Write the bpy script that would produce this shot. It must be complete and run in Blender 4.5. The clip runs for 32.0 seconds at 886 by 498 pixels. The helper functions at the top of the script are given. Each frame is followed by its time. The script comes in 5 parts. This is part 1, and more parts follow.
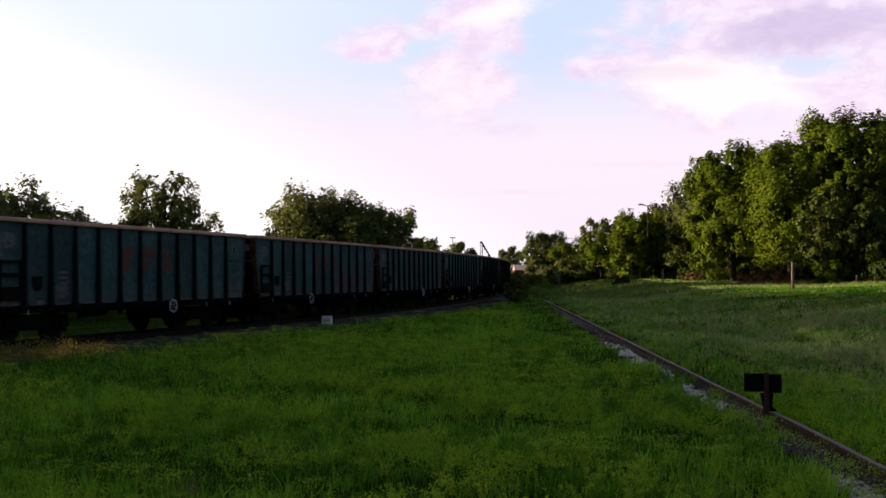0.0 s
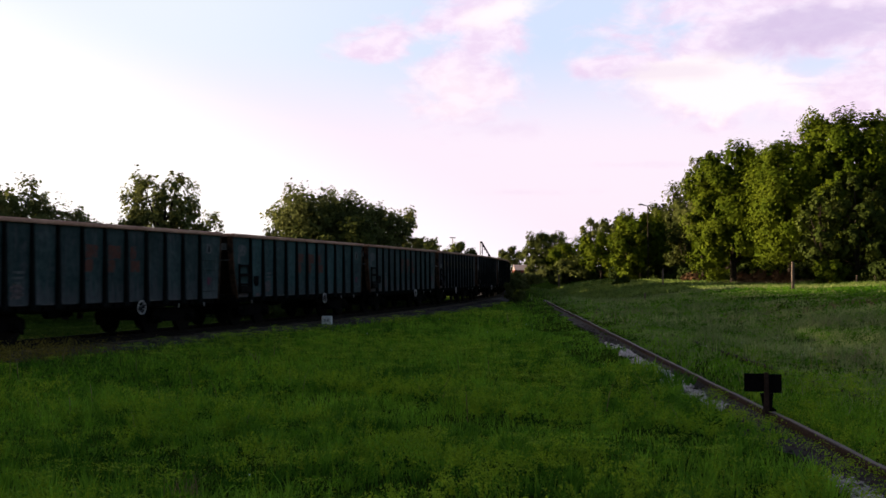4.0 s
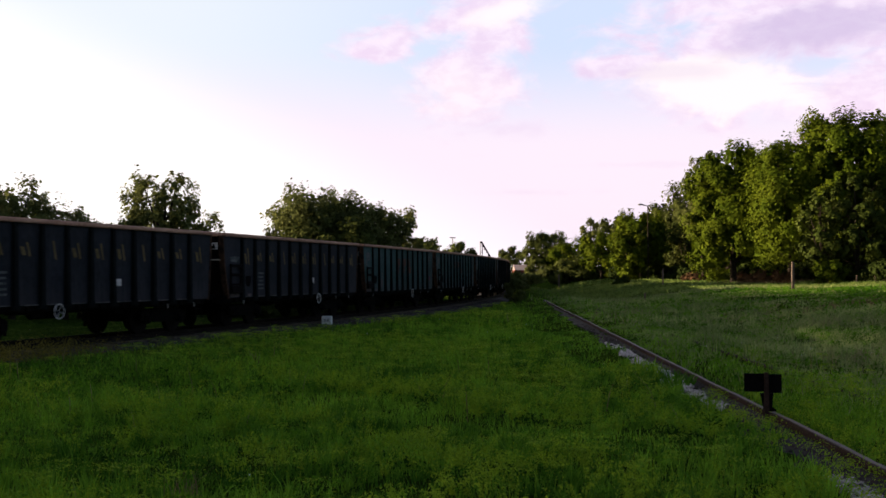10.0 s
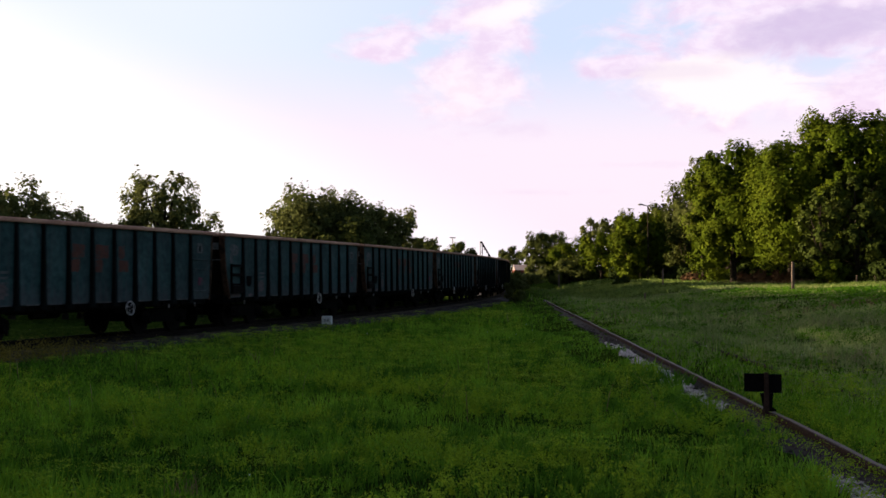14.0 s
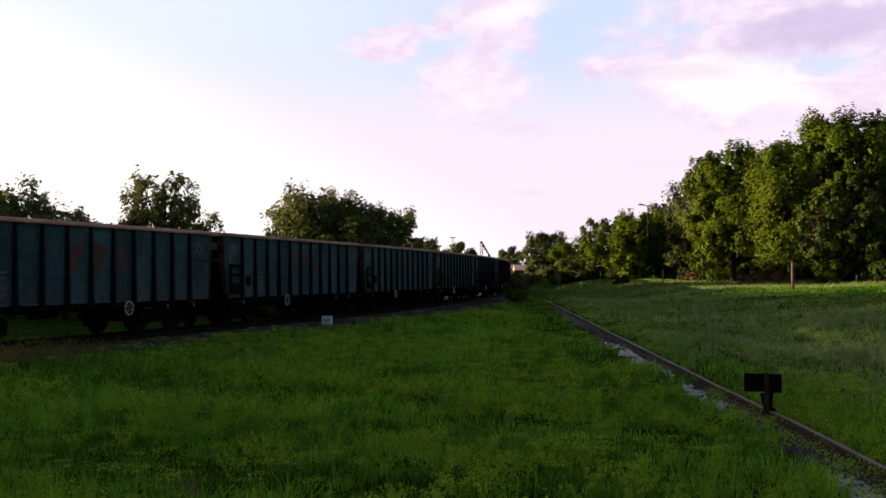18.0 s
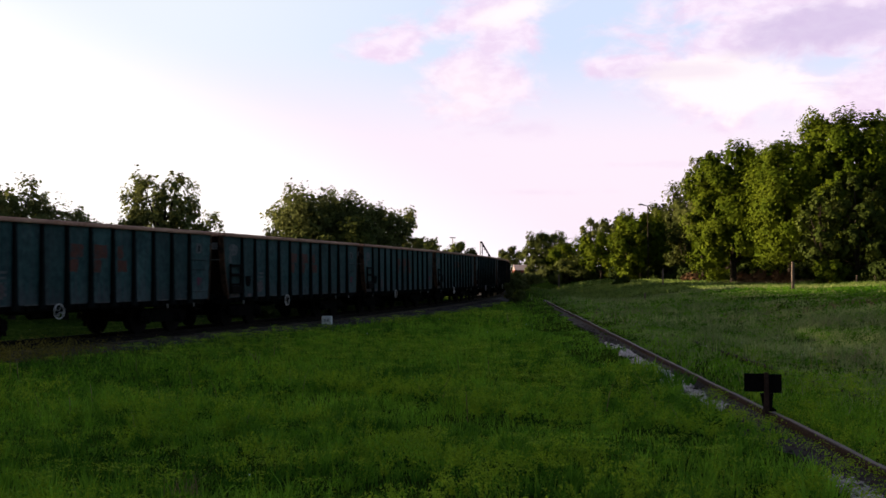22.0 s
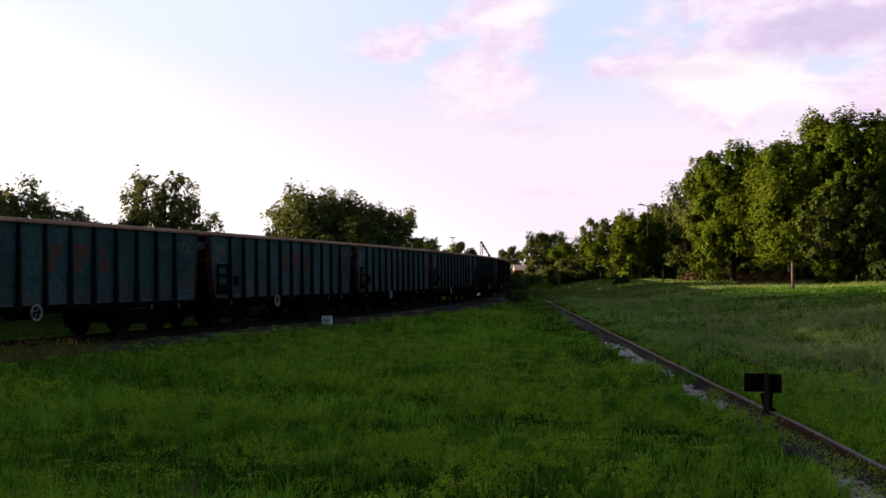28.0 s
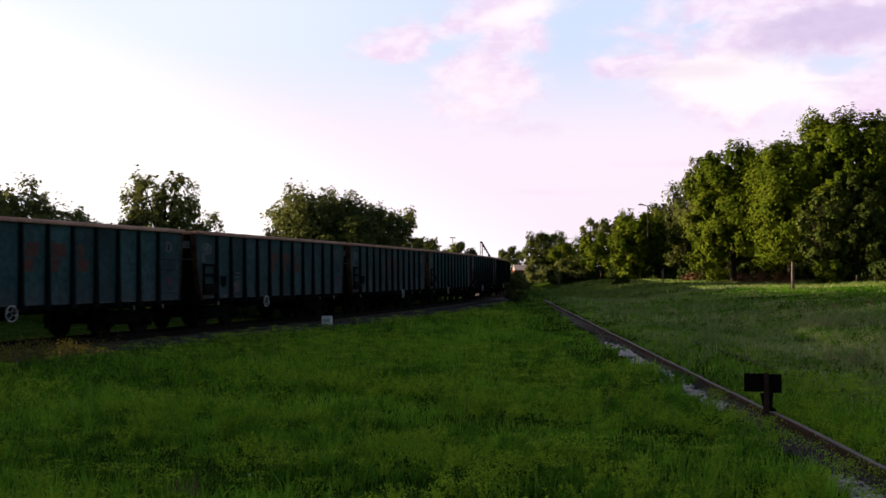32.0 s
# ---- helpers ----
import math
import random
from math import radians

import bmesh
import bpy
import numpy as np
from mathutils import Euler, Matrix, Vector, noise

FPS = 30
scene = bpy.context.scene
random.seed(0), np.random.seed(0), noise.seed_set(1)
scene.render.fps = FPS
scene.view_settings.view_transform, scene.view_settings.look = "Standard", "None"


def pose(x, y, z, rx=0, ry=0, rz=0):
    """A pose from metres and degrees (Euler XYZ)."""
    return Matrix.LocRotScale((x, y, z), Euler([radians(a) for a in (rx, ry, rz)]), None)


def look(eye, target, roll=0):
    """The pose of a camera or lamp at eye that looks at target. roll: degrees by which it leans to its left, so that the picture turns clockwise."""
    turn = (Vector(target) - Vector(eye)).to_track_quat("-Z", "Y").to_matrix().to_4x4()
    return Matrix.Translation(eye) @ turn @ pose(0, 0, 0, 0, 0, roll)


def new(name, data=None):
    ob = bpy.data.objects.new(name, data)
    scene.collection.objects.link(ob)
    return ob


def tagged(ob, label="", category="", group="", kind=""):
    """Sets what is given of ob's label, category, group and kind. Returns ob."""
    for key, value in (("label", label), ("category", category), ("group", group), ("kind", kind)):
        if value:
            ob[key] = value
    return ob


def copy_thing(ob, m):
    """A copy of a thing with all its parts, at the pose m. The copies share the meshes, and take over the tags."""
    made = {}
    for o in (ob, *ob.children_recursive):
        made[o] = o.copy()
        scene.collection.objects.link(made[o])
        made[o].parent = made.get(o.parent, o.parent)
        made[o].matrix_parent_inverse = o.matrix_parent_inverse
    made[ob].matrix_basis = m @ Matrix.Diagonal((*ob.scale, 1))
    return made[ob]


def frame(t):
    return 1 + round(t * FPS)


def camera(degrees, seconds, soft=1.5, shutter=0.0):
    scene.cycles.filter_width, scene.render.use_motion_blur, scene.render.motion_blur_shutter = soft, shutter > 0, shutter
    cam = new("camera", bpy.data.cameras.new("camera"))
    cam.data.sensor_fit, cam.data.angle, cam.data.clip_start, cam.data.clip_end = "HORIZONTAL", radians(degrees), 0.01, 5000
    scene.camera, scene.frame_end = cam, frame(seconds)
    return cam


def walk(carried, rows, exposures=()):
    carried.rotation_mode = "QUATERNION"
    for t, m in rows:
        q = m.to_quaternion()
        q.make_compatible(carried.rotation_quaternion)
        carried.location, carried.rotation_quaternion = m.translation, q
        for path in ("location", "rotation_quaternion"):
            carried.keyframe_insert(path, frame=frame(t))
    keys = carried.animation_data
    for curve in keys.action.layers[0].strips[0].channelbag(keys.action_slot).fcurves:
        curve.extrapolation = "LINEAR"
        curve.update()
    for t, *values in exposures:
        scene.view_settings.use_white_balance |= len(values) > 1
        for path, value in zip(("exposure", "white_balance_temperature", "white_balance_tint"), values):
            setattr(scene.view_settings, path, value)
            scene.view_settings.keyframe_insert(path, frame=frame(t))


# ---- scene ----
# ---- camera: it stands still on the grass, at eye height ----
EYE_Z = 1.834
cam = camera(44.48, 32.0, soft=1.6, shutter=0.4)
TILT = math.degrees(math.atan((487.1 - 441) / 1917.4))
cam_pose = pose(0, 0, EYE_Z, 90 + TILT, 0, 0)
walk(cam, [(0.0, cam_pose), (32.0, cam_pose)],
     exposures=[(0.0, 1.6, 6500, 16), (32.0, 1.6, 6500, 16)])

# ---- light: low evening sun from beyond the train ----
SUN_ELEV, SUN_AZ = 8.5, 275.0          # degrees; azimuth clockwise from +y
world = bpy.data.worlds.new("evening_sky")
scene.world = world
world.use_nodes = True
wn = world.node_tree.nodes
wl = world.node_tree.links
sky = wn.new("ShaderNodeTexSky")
sky.sky_type = "NISHITA"
sky.sun_disc = False
sky.sun_elevation = radians(SUN_ELEV)
sky.sun_rotation = radians(SUN_AZ)
sky.air_density, sky.dust_density, sky.ozone_density = 1.0, 3.0, 1.0
wn["Background"].inputs["Strength"].default_value = 0.068
wl.new(sky.outputs[0], wn["Background"].inputs["Color"])
sun = new("sun", bpy.data.lights.new("sun", "SUN"))
sun.data.energy, sun.data.angle, sun.data.color = 5.0, radians(0.5), (1.0, 0.80, 0.50)
sun_from = Vector((math.sin(radians(SUN_AZ)) * math.cos(radians(SUN_ELEV)),
                   math.cos(radians(SUN_AZ)) * math.cos(radians(SUN_ELEV)), math.sin(radians(SUN_ELEV))))
sun.matrix_world = look(sun_from * 100, (0, 0, 0))

# ---- materials ----


def material(name, dark, light, rough=0.8, metal=0.0, grain=8.0, stain=0.8, bump=0.3, vary=0.0, island=0.0,
             coat=None, coat_amount=0.45, translucent=0.0, span=0.28, spec=None, dust=None):
    """Two scales of noise between two colours; coat: a third colour in worn patches; vary, island: random lightness."""
    m = bpy.data.materials.new(name)
    m.use_nodes = True
    nt = m.node_tree
    n, l = nt.nodes, nt.links
    bsdf = n["Principled BSDF"]
    tc = n.new("ShaderNodeTexCoord")
    fine = n.new("ShaderNodeTexNoise")
    fine.inputs["Scale"].default_value, fine.inputs["Detail"].default_value = grain, 6
    wide = n.new("ShaderNodeTexNoise")
    wide.inputs["Scale"].default_value, wide.inputs["Detail"].default_value = stain, 4
    for t in (fine, wide):
        l.new(tc.outputs["Object"], t.inputs["Vector"])
    add = n.new("ShaderNodeMath")
    add.operation = "ADD"
    l.new(fine.outputs["Fac"], add.inputs[0])
    l.new(wide.outputs["Fac"], add.inputs[1])
    ramp = n.new("ShaderNodeMapRange")
    ramp.inputs[1].default_value, ramp.inputs[2].default_value = 1 - span, 1 + span
    l.new(add.outputs[0], ramp.inputs[0])
    mix = n.new("ShaderNodeMixRGB")
    mix.inputs[1].default_value, mix.inputs[2].default_value = (*dark, 1), (*light, 1)
    l.new(ramp.outputs[0], mix.inputs[0])
    out = mix.outputs[0]
    if coat:
        patch = n.new("ShaderNodeTexNoise")
        patch.inputs["Scale"].default_value, patch.inputs["Detail"].default_value = stain * 2.3, 8
        patch.inputs["Roughness"].default_value = 0.65
        l.new(tc.outputs["Object"], patch.inputs["Vector"])
        edge = n.new("ShaderNodeMapRange")
        edge.inputs[1].default_value, edge.inputs[2].default_value = 1 - coat_amount, 1 - coat_amount + 0.14
        l.new(patch.outputs["Fac"], edge.inputs[0])
        mx = n.new("ShaderNodeMixRGB")
        mx.inputs[2].default_value = (*coat, 1)
        l.new(edge.outputs[0], mx.inputs[0])
        l.new(out, mx.inputs[1])
        out = mx.outputs[0]
    if dust:
        # rain streaks down the sheet, and splashed dust along its lower edge
        mp = n.new("ShaderNodeMapping")
        mp.inputs["Scale"].default_value = (5.0, 5.0, 0.5)
        l.new(tc.outputs["Object"], mp.inputs["Vector"])
        streak = n.new("ShaderNodeTexNoise")
        streak.inputs["Scale"].default_value, streak.inputs["Detail"].default_value = 1.6, 6
        l.new(mp.outputs[0], streak.inputs["Vector"])
        sz = n.new("ShaderNodeSeparateXYZ")
        l.new(tc.outputs["Object"], sz.inputs[0])
        low = n.new("ShaderNodeMapRange")
        low.inputs[1].default_value, low.inputs[2].default_value = 1.75, 1.0
        low.inputs[4].default_value = 0.30
        l.new(sz.outputs[2], low.inputs[0])
        sm = n.new("ShaderNodeMath")
        sm.operation = "ADD"
        l.new(streak.outputs["Fac"], sm.inputs[0])
        l.new(low.outputs[0], sm.inputs[1])
        dr = n.new("ShaderNodeMapRange")
        dr.inputs[1].default_value, dr.inputs[2].default_value, dr.inputs[4].default_value = 0.50, 0.92, 0.62
        l.new(sm.outputs[0], dr.inputs[0])
        dm = n.new("ShaderNodeMixRGB")
        dm.inputs[2].default_value = (*dust, 1)
        l.new(dr.outputs[0], dm.inputs[0])
        l.new(out, dm.inputs[1])
        out = dm.outputs[0]
    for amount, node, sock in ((vary, "ShaderNodeObjectInfo", "Random"), (island, "ShaderNodeNewGeometry", "Random Per Island")):
        if amount:
            src = n.new(node)
            span = n.new("ShaderNodeMapRange")
            span.inputs[3].default_value, span.inputs[4].default_value = 1 - amount, 1 + amount
            l.new(src.outputs[sock], span.inputs[0])
            hs = n.new("ShaderNodeHueSaturation")
            l.new(span.outputs[0], hs.inputs["Value"])
            l.new(out, hs.inputs["Color"])
            out = hs.outputs[0]
    l.new(out, bsdf.inputs["Base Color"])
    bsdf.inputs["Roughness"].default_value, bsdf.inputs["Metallic"].default_value = rough, metal
    bsdf.inputs["Specular IOR Level"].default_value = spec if spec is not None else 0.5 if rough < 0.65 else 0.12
    if bump:
        b = n.new("ShaderNodeBump")
        b.inputs["Strength"].default_value, b.inputs["Distance"].default_value = bump, 0.02
        l.new(fine.outputs["Fac"], b.inputs["Height"])
        l.new(b.outputs[0], bsdf.inputs["Normal"])
    if translucent:
        tr = n.new("ShaderNodeBsdfTranslucent")
        ms = n.new("ShaderNodeMixShader")
        ms.inputs[0].default_value = translucent
        l.new(out, tr.inputs["Color"])
        l.new(bsdf.outputs[0], ms.inputs[1])
        l.new(tr.outputs[0], ms.inputs[2])
        l.new(ms.outputs[0], n["Material Output"].inputs["Surface"])
    return m


M_SOIL = material("meadow_soil", (0.009, 0.019, 0.003), (0.028, 0.050, 0.006), 0.95, grain=3, stain=0.25, bump=0.5,
                  coat=(0.020, 0.020, 0.010), coat_amount=0.40, spec=0.0)
M_GRASS = material("grass_blades", (0.034, 0.102, 0.008), (0.150, 0.306, 0.022), 0.7, grain=3.2, stain=0.5, bump=0, island=0.22, translucent=0.35, span=0.20, spec=0.02)
M_FIELD = material("field_grass_blades", (0.106, 0.150, 0.052), (0.262, 0.314, 0.112), 0.7, grain=0.9, stain=0.16, bump=0, island=0.2, translucent=0.3, span=0.24,
                   coat=(0.150, 0.128, 0.075), coat_amount=0.45, spec=0.05)
M_WEED = material("weed_leaves", (0.105, 0.205, 0.010), (0.235, 0.335, 0.022), 0.7, grain=1.5, stain=0.2, bump=0, island=0.2, translucent=0.3, spec=0.02)
M_CLOVER = material("clover_leaves", (0.022, 0.074, 0.005), (0.100, 0.232, 0.012), 0.75, grain=3.2, stain=0.5, bump=0, island=0.24, translucent=0.3, span=0.20, spec=0.02)
M_BANK = material("darkened_bank_grass", (0.020, 0.040, 0.006), (0.064, 0.100, 0.015), 0.7, grain=1.5, stain=0.3, bump=0, island=0.3, translucent=0.3, span=0.2, spec=0.02)
M_SHADEWEED = material("shade_hole_leaves", (0.010, 0.030, 0.003), (0.026, 0.066, 0.006), 0.8, grain=1.5, stain=0.3, bump=0, island=0.3, translucent=0.2, spec=0.02)
M_VERGE = material("sunlit_verge_grass", (0.060, 0.104, 0.020), (0.140, 0.190, 0.042), 0.7, grain=0.9, stain=0.16, bump=0, island=0.2, translucent=0.3, span=0.2)
M_TALLWEED = material("sun_yellow_weed_leaves", (0.095, 0.082, 0.014), (0.200, 0.160, 0.034), 0.7, grain=1.5, stain=0.3, bump=0, island=0.3, translucent=0.3, spec=0.03)
M_DRY = material("dry_stalks", (0.10, 0.075, 0.035), (0.18, 0.14, 0.07), 0.8, grain=3, stain=0.3, bump=0, island=0.3)
M_BALLAST = material("ballast_stone", (0.018, 0.013, 0.014), (0.052, 0.040, 0.043), 0.95, grain=14, stain=1, bump=0.6, island=0.25)
M_LIMESTONE = material("pale_limestone", (0.17, 0.150, 0.162), (0.46, 0.42, 0.45), 0.95, grain=14, stain=1.5, bump=0.5, island=0.3)
M_RAIL = material("rusty_rail_steel", (0.016, 0.009, 0.008), (0.042, 0.026, 0.022), 0.85, 0.0, grain=30, stain=2, bump=0.3, spec=0.05)
# Darker copy of the rail steel, for the rails in the train's shade.
M_SHADERAIL = material("shaded_rail_steel", (0.006, 0.005, 0.005), (0.018, 0.014, 0.013), 0.8, 0.2, grain=30, stain=2, bump=0.3, spec=0.02)
M_DIRT = material("dark_siding_dirt", (0.013, 0.009, 0.009), (0.036, 0.027, 0.026), 0.95, grain=12, stain=1.2, bump=0.6)
# Paler than the rail's side, to paint the skylit top edge.
M_RAILHEAD = material("worn_skylit_rail_head", (0.042, 0.030, 0.028), (0.092, 0.069, 0.065), 0.65, 0.0, grain=30, stain=2, bump=0.1, spec=0.15)
M_SLEEPER = material("old_sleeper_wood", (0.035, 0.028, 0.022), (0.09, 0.072, 0.055), 0.95, grain=18, stain=3, bump=0.7, vary=0.2)
M_GREEN = material("weathered_green_paint", (0.0065, 0.0225, 0.0255), (0.023, 0.059, 0.064), 0.75, 0.0, grain=7, stain=0.7, bump=0.15,
                   vary=0.26, coat=(0.032, 0.040, 0.048), coat_amount=0.36, span=0.26, dust=(0.052, 0.044, 0.056))
M_GREENDUST = material("dusty_green_paint", (0.009, 0.022, 0.024), (0.026, 0.046, 0.050), 0.8, 0.0, grain=7, stain=0.7, bump=0.15,
                       vary=0.16, coat=(0.046, 0.048, 0.058), coat_amount=0.41, span=0.22, dust=(0.080, 0.070, 0.086))
M_SLATE = material("dark_slate_paint", (0.0045, 0.006, 0.0105), (0.0110, 0.0135, 0.0215), 0.75, 0.0, grain=7, stain=0.7, bump=0.15,
                   vary=0.16, coat=(0.023, 0.023, 0.030), coat_amount=0.36, span=0.22, dust=(0.030, 0.027, 0.034))
# Darker than any paint: the posts' shade is part of this colour.
M_POST = material("shade_dark_post_paint", (0.0025, 0.0035, 0.004), (0.007, 0.009, 0.010), 0.8, grain=14, stain=1.2, bump=0.2, vary=0.15, spec=0.02)
# Rust with a raised base colour, so the shaded rim looks lit.
M_RIM = material("rusted_sunlit_rim", (0.28, 0.140, 0.105), (0.48, 0.275, 0.205), 0.8, grain=12, stain=0.8, bump=0.2, vary=0.1)
# End wall darkened in colour for the shade between the wagons.
M_SHADEWALL = material("shaded_end_wall", (0.004, 0.003, 0.0025), (0.013, 0.009, 0.007), 0.85, grain=8, stain=1.2, bump=0.25,
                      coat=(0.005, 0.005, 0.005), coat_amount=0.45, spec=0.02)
# Rust, paler than the wall, to paint the sunlit strip at the corner.
M_CORNER = material("rusty_sunlit_corner", (0.015, 0.009, 0.007), (0.066, 0.036, 0.024), 0.85, grain=8, stain=1.6, bump=0.25,
                    coat=(0.012, 0.012, 0.011), coat_amount=0.46, spec=0.03)
M_LIP = material("pale_sheet_lip", (0.022, 0.024, 0.027), (0.105, 0.10, 0.11), 0.7, grain=5, stain=1.4, bump=0.1, coat=(0.012, 0.018, 0.020), coat_amount=0.56)
M_PINKDUST = material("pinkish_dust", (0.060, 0.046, 0.052), (0.115, 0.088, 0.098), 0.9, grain=10, stain=2.5, bump=0.1,
                      coat=(0.024, 0.034, 0.036), coat_amount=0.48)
# Near black, so that the gear under the wagons looks deep in shade.
M_UNDER = material("shade_dark_underframe", (0.0015, 0.0015, 0.0015), (0.005, 0.0045, 0.0045), 0.85, grain=16, stain=2, bump=0.3, spec=0.02)
# Wheel steel taken down to near black: the shade beneath is painted in.
M_WHEEL = material("shade_dark_wheel_steel", (0.003, 0.003, 0.003), (0.010, 0.008, 0.008), 0.7, 0.0, grain=20, stain=3, bump=0.2, spec=0.02)
M_WHITE = material("faded_white_paint", (0.036, 0.040, 0.045), (0.10, 0.105, 0.118), 0.7, grain=20, stain=4, bump=0.1, coat=(0.025, 0.038, 0.042), coat_amount=0.54)
M_WHEELWHITE = material("white_handwheel_paint", (0.30, 0.29, 0.31), (0.46, 0.44, 0.47), 0.6, grain=20, stain=5, bump=0.1)
M_ORANGE = material("faded_orange_paint", (0.046, 0.018, 0.015), (0.082, 0.030, 0.022), 0.75, grain=10, stain=1.6, bump=0.1,
                    coat=(0.024, 0.036, 0.036), coat_amount=0.48)
M_YELLOW = material("faded_yellow_paint", (0.065, 0.047, 0.020), (0.115, 0.084, 0.034), 0.75, grain=10, stain=2.5, bump=0.1,
                    coat=(0.04, 0.035, 0.03), coat_amount=0.40)
M_GRAFFITI = material("faded_magenta_spray", (0.045, 0.012, 0.026), (0.105, 0.024, 0.050), 0.75, grain=6, stain=1.8, bump=0.1,
                      coat=(0.018, 0.036, 0.038), coat_amount=0.50)
M_BLACK = material("matt_black_paint", (0.002, 0.002, 0.002), (0.006, 0.005, 0.006), 0.8, grain=20, stain=3, bump=0.2, spec=0.02)
M_RUSTIRON = material("rusty_iron", (0.030, 0.016, 0.014), (0.075, 0.040, 0.032), 0.85, grain=25, stain=4, bump=0.4)
M_CONCRETE = material("pale_concrete", (0.42, 0.42, 0.43), (0.62, 0.62, 0.64), 0.9, grain=14, stain=3, bump=0.4)
M_TIMBER = material("grey_timber", (0.055, 0.040, 0.034), (0.13, 0.098, 0.080), 0.9, grain=22, stain=3, bump=0.5)
M_BARK = material("tree_bark", (0.010, 0.008, 0.006), (0.030, 0.023, 0.017), 0.95, grain=14, stain=2, bump=0.8)
M_LEAF = material("maple_foliage", (0.031, 0.053, 0.003), (0.082, 0.106, 0.007), 0.7, grain=0.8, stain=0.14, bump=0, island=0.14, translucent=0.22, spec=0.02)
# Greyed green: haze over the far trees is put into the colour.
M_LEAF2 = material("hazy_foliage", (0.034, 0.045, 0.010), (0.074, 0.088, 0.022), 0.7, grain=0.8, stain=0.12, bump=0, island=0.22, translucent=0.25, spec=0.03)
# Lighter leaf copy: backlight behind the line, and pale distance, put into the colour.
M_LEAF3 = material("backlit_foliage", (0.066, 0.080, 0.024), (0.128, 0.142, 0.046), 0.7, grain=0.8, stain=0.15, bump=0, island=0.3, translucent=0.5, spec=0.03)
# Dark copy of the leaf colour: shade inside and under the trees is painted.
M_LEAF4 = material("shaded_foliage", (0.012, 0.021, 0.004), (0.030, 0.044, 0.009), 0.8, grain=0.8, stain=0.15, bump=0, island=0.3, translucent=0.15, spec=0.03)
# Darker leaf copy: shade from the neighbouring crowns is in the colour.
M_LEAF5 = material("shaded_crown_foliage", (0.018, 0.030, 0.004), (0.046, 0.062, 0.009), 0.7, grain=0.8, stain=0.2, bump=0, island=0.3, translucent=0.15, spec=0.06)
M_BRAMBLE = material("dry_bramble_leaves", (0.050, 0.028, 0.014), (0.115, 0.064, 0.034), 0.8, grain=0.8, stain=0.3, bump=0, island=0.3, translucent=0.2, spec=0.03)
M_STEEL = material("grey_steel", (0.12, 0.12, 0.13), (0.22, 0.22, 0.23), 0.6, 0.4, grain=20, stain=3, bump=0.1)
M_WALLWHITE = material("faded_pink_sheet", (0.20, 0.16, 0.17), (0.30, 0.25, 0.26), 0.9, grain=4, stain=0.4, bump=0.1)
M_ROOFRED = material("red_sheet_roof", (0.12, 0.035, 0.030), (0.18, 0.055, 0.045), 0.7, grain=5, stain=0.5, bump=0.1)
M_PANE = material("dark_window_pane", (0.02, 0.025, 0.03), (0.04, 0.045, 0.05), 0.08, grain=2, stain=0.3, bump=0)

# ---- mesh helpers ----


def part(name, bm, mat, parent=None, label=""):
    me = bpy.data.meshes.new(name)
    bm.to_mesh(me)
    bm.free()
    me.materials.append(mat)
    ob = new(name, me)
    ob.parent = parent
    return tagged(ob, label)


def shared(name, me, parent, m):
    ob = new(name, me)
    ob.parent = parent
    ob.matrix_local = m
    return ob


def box(bm, c, size, m=None, bevel=0.0):
    t = Matrix.Translation(c) @ Matrix.Diagonal((*size, 1))
    r = bmesh.ops.create_cube(bm, size=1, matrix=(m @ t) if m else t)
    if bevel:
        es = list({e for v in r["verts"] for e in v.link_edges})
        bmesh.ops.bevel(bm, geom=es, offset=bevel, segments=1, affect="EDGES", profile=0.5)
    return bm


def rod(bm, a, b, r, n=8, r2=None):
    a, b = Vector(a), Vector(b)
    d = b - a
    m = Matrix.Translation((a + b) / 2) @ d.to_track_quat("Z", "Y").to_matrix().to_4x4()
    bmesh.ops.create_cone(bm, cap_ends=True, segments=n, radius1=r, radius2=r if r2 is None else r2, depth=d.length, matrix=m)
    return bm


def prism(bm, outline, axis_from, axis_to, axis="y"):
    """Extrudes a closed outline of (u, v) between two places along an axis: y takes (x, z), x takes (y, z), z takes (x, y)."""
    def at(u, v, w):
        return {"y": (u, w, v), "x": (w, u, v), "z": (u, v, w)}[axis]
    a = [bm.verts.new(at(u, v, axis_from)) for u, v in outline]
    b = [bm.verts.new(at(u, v, axis_to)) for u, v in outline]
    bm.faces.new(a)
    bm.faces.new(b[::-1])
    for i in range(len(a)):
        j = (i + 1) % len(a)
        bm.faces.new((a[j], a[i], b[i], b[j]))
    bmesh.ops.recalc_face_normals(bm, faces=bm.faces)
    return bm


def torus(bm, c, R, r, n=20, k=6):
    """A ring round the local y axis."""
    rings = []
    for i in range(n):
        a = 2 * math.pi * i / n
        rings.append([bm.verts.new((c[0] + (R + r * math.cos(b)) * math.cos(a), c[1] + r * math.sin(b), c[2] + (R + r * math.cos(b)) * math.sin(a)))
                      for b in (2 * math.pi * j / k for j in range(k))])
    for i in range(n):
        for j in range(k):
            bm.faces.new((rings[i][j], rings[(i + 1) % n][j], rings[(i + 1) % n][(j + 1) % k], rings[i][(j + 1) % k]))
    bmesh.ops.recalc_face_normals(bm, faces=bm.faces)
    return bm


def mesh_from(name, verts, faces, mat):
    me = bpy.data.meshes.new(name)
    me.from_pydata(verts, [], faces)
    me.materials.append(mat)
    return me


